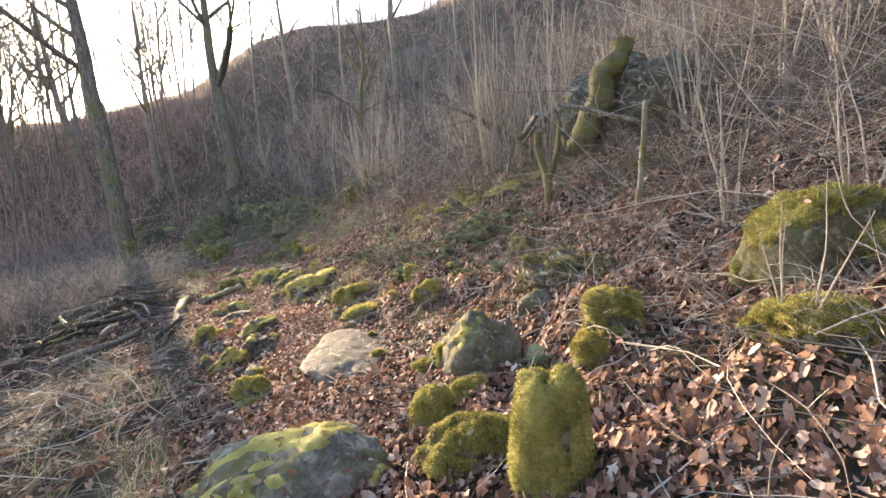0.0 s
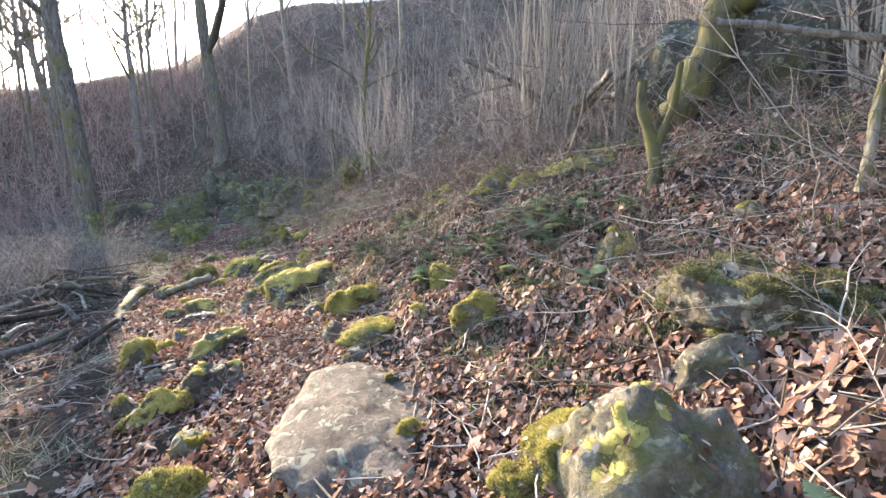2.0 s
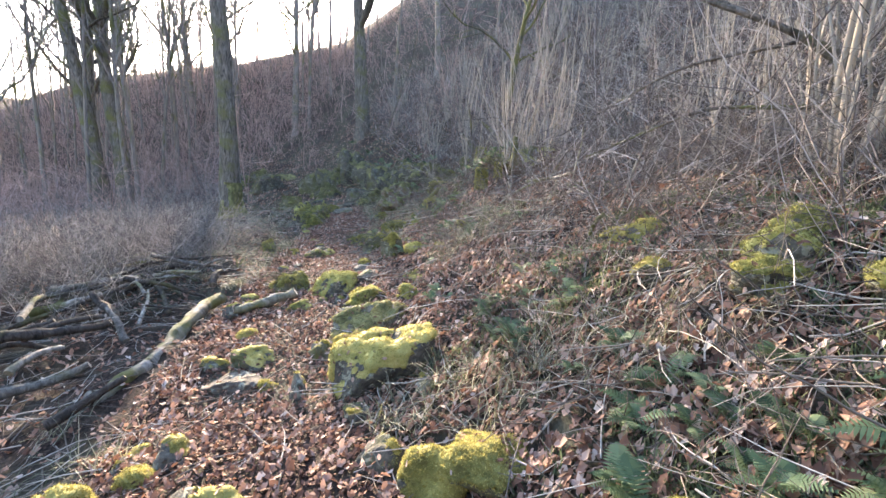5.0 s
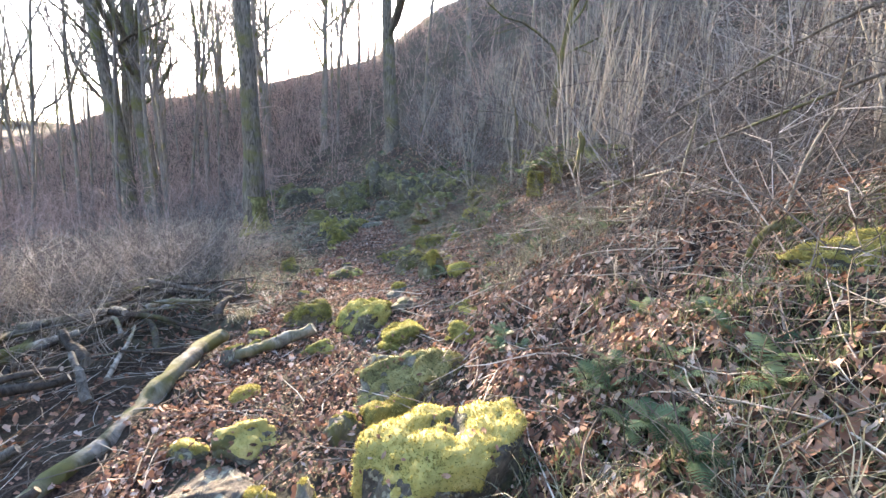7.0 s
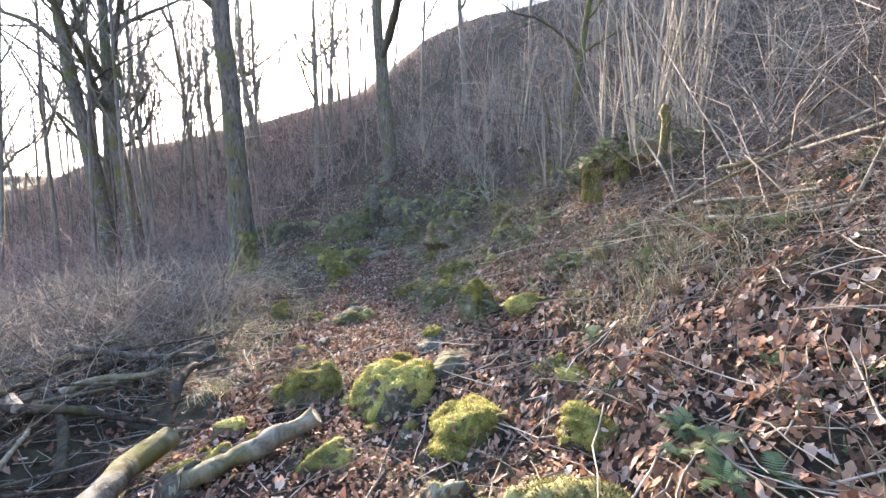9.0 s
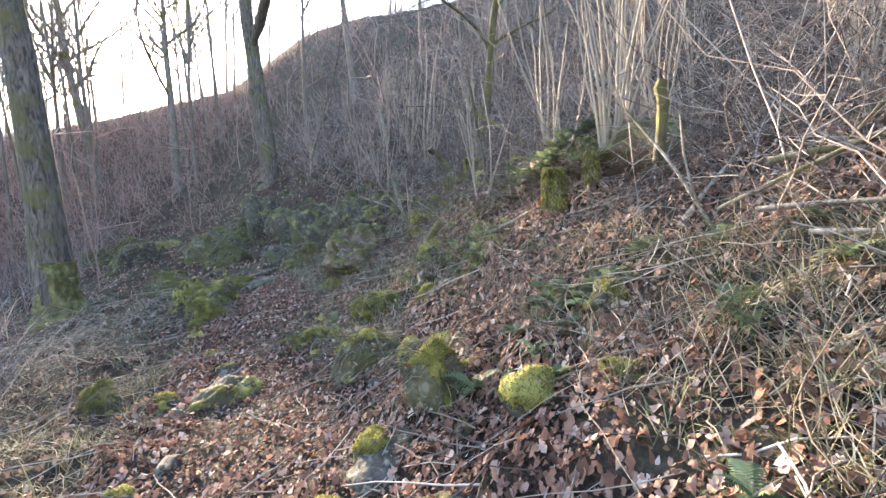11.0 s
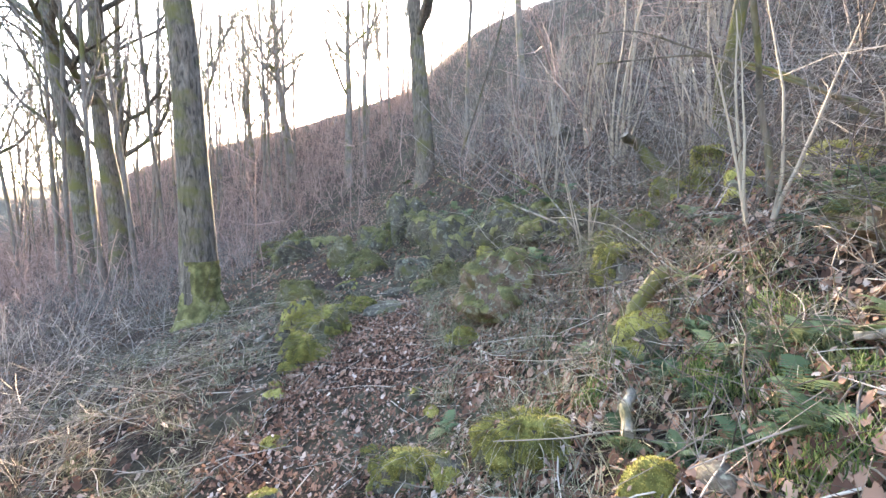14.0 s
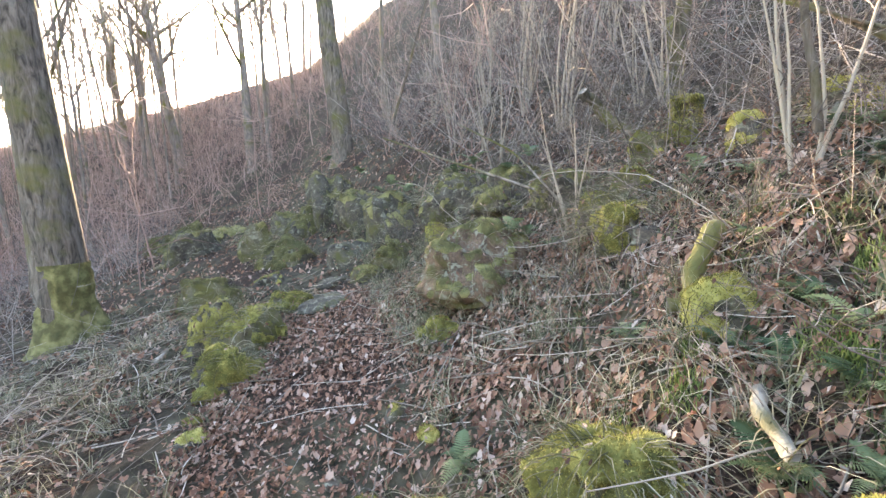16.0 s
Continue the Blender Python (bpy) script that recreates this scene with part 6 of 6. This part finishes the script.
fern(-0.13, 13.5, 2, 0.79, 215)
fern(0.03, 13.64, 0, 0.65, 177)
fern(4.71, 5.43, 0, 0.78, 18)
fern(4.94, 5.32, 1, 0.53, 318)
fern(4.99, 5.55, 2, 0.80, 113)
fern(4.23, 5.57, 0, 0.80, 265)
fern(5.37, 6.34, 0, 0.80, 34)
fern(5.29, 6.68, 1, 0.59, 125)
fern(4.64, 6.62, 2, 0.80, 101)
fern(5.32, 6.62, 0, 0.79, 6)
fern(1.08, 14.3, 0, 0.75, 122)
fern(1.23, 14.62, 1, 0.72, 313)
fern(0.79, 14.3, 2, 0.80, 276)
fern(1.08, 14.83, 0, 0.69, 101)
fern(-0.2, 15.31, 0, 0.59, 122)
fern(0.33, 15.34, 1, 0.80, 3)
fern(0.09, 15.06, 2, 0.70, 138)
fern(2.98, 4.97, 0, 0.52, 64)
fern(3.68, 4.56, 1, 0.55, 0)
fern(4.08, 4.99, 2, 0.70, 181)
fern(3.25, 5.05, 0, 0.62, 102)
fern(3.32, 5.3, 1, 0.80, 123)
fern(2.95, 5.37, 2, 0.80, 339)
fern(3.97, 4.33, 0, 0.77, 205)
fern(3.35, 5.06, 1, 0.61, 195)
fern(3.77, 4.95, 2, 0.56, 144)
fern(3.74, 4.76, 0, 0.80, 165)
fern(3, 4.96, 1, 0.73, 46)
fern(3.64, 4.58, 2, 0.52, 262)
fern(3.01, 4.6, 0, 0.80, 11)
fern(3.46, 4.97, 1, 0.64, 196)
fern(4.46, 6.19, 0, 0.79, 230)
fern(5.54, 6.08, 1, 0.80, 354)
fern(4.78, 6.12, 2, 0.57, 213)
fern(4.59, 6.81, 0, 0.78, 267)
fern(4.98, 6.67, 1, 0.53, 182)
fern(4.36, 5.43, 2, 0.80, 211)
fern(4.62, 7.49, 0, 0.62, 120)
fern(5.43, 6.64, 1, 0.78, 153)
fern(5.33, 5.65, 2, 0.80, 310)
fern(4.72, 5.94, 0, 0.73, 61)
fern(4.97, 7.82, 1, 0.73, 201)
fern(5.41, 6.03, 2, 0.66, 334)
fern(4.67, 6.13, 0, 0.78, 164)
fern(4.77, 6.39, 1, 0.79, 283)
fern(4.52, 4.6, 2, 0.61, 51)
fern(4.97, 6.7, 0, 0.62, 318)
fern(3.35, 6.06, 0, 0.55, 211)
fern(2.72, 5.32, 1, 0.55, 289)
fern(2.4, 5.19, 2, 0.73, 208)
fern(2.43, 5.81, 0, 0.73, 125)
fern(2.62, 5.91, 1, 0.75, 169)
fern(2.73, 5.69, 2, 0.56, 288)
fern(2.34, 5.43, 0, 0.69, 166)
fern(2.34, 5.28, 1, 0.79, 39)
fern(3.02, 5.77, 2, 0.80, 37)
fern(2.46, 6.31, 0, 0.77, 117)
fern(2.23, 6.94, 0, 0.80, 51)
fern(2.35, 7.2, 1, 0.56, 171)
fern(2.14, 7.54, 2, 0.56, 225)
fern(1.85, 6.65, 0, 0.80, 281)
fern(2.3, 7.09, 1, 0.80, 52)
fern(1.54, 7.61, 2, 0.60, 165)
fern(1.67, 7.44, 0, 0.78, 42)
fern(1.92, 7.91, 1, 0.70, 2)
fern(1.6, 12.84, 0, 0.66, 350, 0.58)
fern(1.59, 12.7, 1, 0.65, 36, 0.58)
fern(0.76, 12.72, 2, 0.79, 8, 0.58)
fern(1.56, 12.81, 0, 0.66, 100, 0.58)
fern(1.56, 12.63, 1, 0.64, 255, 0.58)
fern(1.08, 12.5, 2, 0.56, 56, 0.58)
fern(1.29, 12.83, 0, 0.80, 265, 0.58)
fern(0.64, 11.35, 0, 0.80, 138)
fern(0.82, 11.03, 1, 0.62, 49)
fern(0.5, 11.02, 2, 0.59, 197)
fern(1.08, 10.9, 0, 0.70, 66)
fern(0.92, 11.15, 1, 0.80, 184)
fern(0.93, 11.1, 2, 0.74, 196)
fern(1.01, 11.05, 0, 0.80, 99)
fern(1.33, 11.11, 1, 0.70, 43)
fern(0.72, 13.22, 0, 0.80, 240)
fern(0.07, 13.39, 1, 0.68, 256)
fern(-0.29, 13.67, 2, 0.80, 330)
fern(-0.19, 12.95, 0, 0.60, 215)
fern(0.25, 12.89, 1, 0.80, 221)
fern(0.54, 13.15, 2, 0.80, 85)
fern(0.38, 13.22, 0, 0.80, 216)
fern(0.28, 13.23, 1, 0.66, 201)
fern(0.42, 14.79, 0, 0.70, 146)
fern(1.27, 14.61, 1, 0.80, 234)
fern(1.24, 14.95, 2, 0.53, 209)
fern(0.9, 14.38, 0, 0.53, 252)
fern(1.22, 14.44, 1, 0.57, 121)
fern(1.04, 14.82, 2, 0.77, 7)
fern(0.87, 15.09, 0, 0.62, 334)
fern(0.22, 15.22, 1, 0.59, 265)
fern(1.87, 9.66, 0, 0.74, 145)
fern(1.64, 10.76, 1, 0.66, 188)
fern(1.62, 9.95, 2, 0.69, 123)
fern(1.41, 10.24, 0, 0.53, 6)
fern(1.18, 10.03, 1, 0.70, 28)
fern(1.89, 10.34, 2, 0.69, 258)
fern(1.14, 9.94, 0, 0.64, 256)
fern(1.24, 11.07, 1, 0.80, 10)
fern(1.35, 12.97, 0, 0.50, 22, 0.45)
fern(1.27, 13.15, 1, 0.52, 328, 0.44)
fern(0.97, 12.63, 2, 0.59, 206, 0.45)
fern(1.26, 12.65, 0, 0.53, 208, 0.52)
fern(1.63, 12.5, 1, 0.61, 49, 0.60)
fern(1.61, 12.7, 2, 0.55, 338, 0.45)
fern(1.26, 12.68, 0, 0.66, 264, 0.58)
fern(1.11, 12.58, 1, 0.49, 19, 0.52)
fern(1.48, 12.94, 2, 0.59, 299, 0.58)
fern(1.19, 12.75, 0, 0.65, 69, 0.47)
fern(0.97, 12.52, 1, 0.54, 182, 0.59)
fern(1.43, 12.48, 2, 0.52, 76, 0.50)
fern(1.16, 12.82, 0, 0.64, 259, 0.59)
fern(1, 12.58, 1, 0.66, 151, 0.49)
fern(1.22, 12.77, 2, 0.55, 213, 0.47)
fern(1.12, 12.67, 0, 0.61, 13, 0.47)
fern(-1.95, 18.35, 0, 1.00, 20, 0.70)
fern(-1.70, 18.50, 1, 1.10, 120, 0.65)
fern(-2.20, 18.60, 2, 1.00, 220, 0.70)
fern(-3.30, 19.40, 1, 1.00, 60, 0.95)
fern(-3.00, 19.30, 0, 1.10, 200, 0.80)
fern(-3.60, 19.70, 2, 0.90, 310, 0.90)
fern(-1.20, 17.40, 2, 0.90, 80, 0.45)
fern(-1.45, 17.70, 0, 1.00, 300, 0.40)
fern(-0.90, 17.30, 1, 0.90, 190, 0.45)
fern(-4.40, 21.00, 0, 1.00, 15, 1.00)
fern(-5.60, 22.00, 2, 1.00, 140, 1.50)
fern(-1.20, 16.00, 1, 0.80, 250, 0.30)
fern(-1.05, 15.90, 0, 0.80, 35, 0.25)
fern(-0.85, 15.70, 2, 0.75, 110, 0.10)
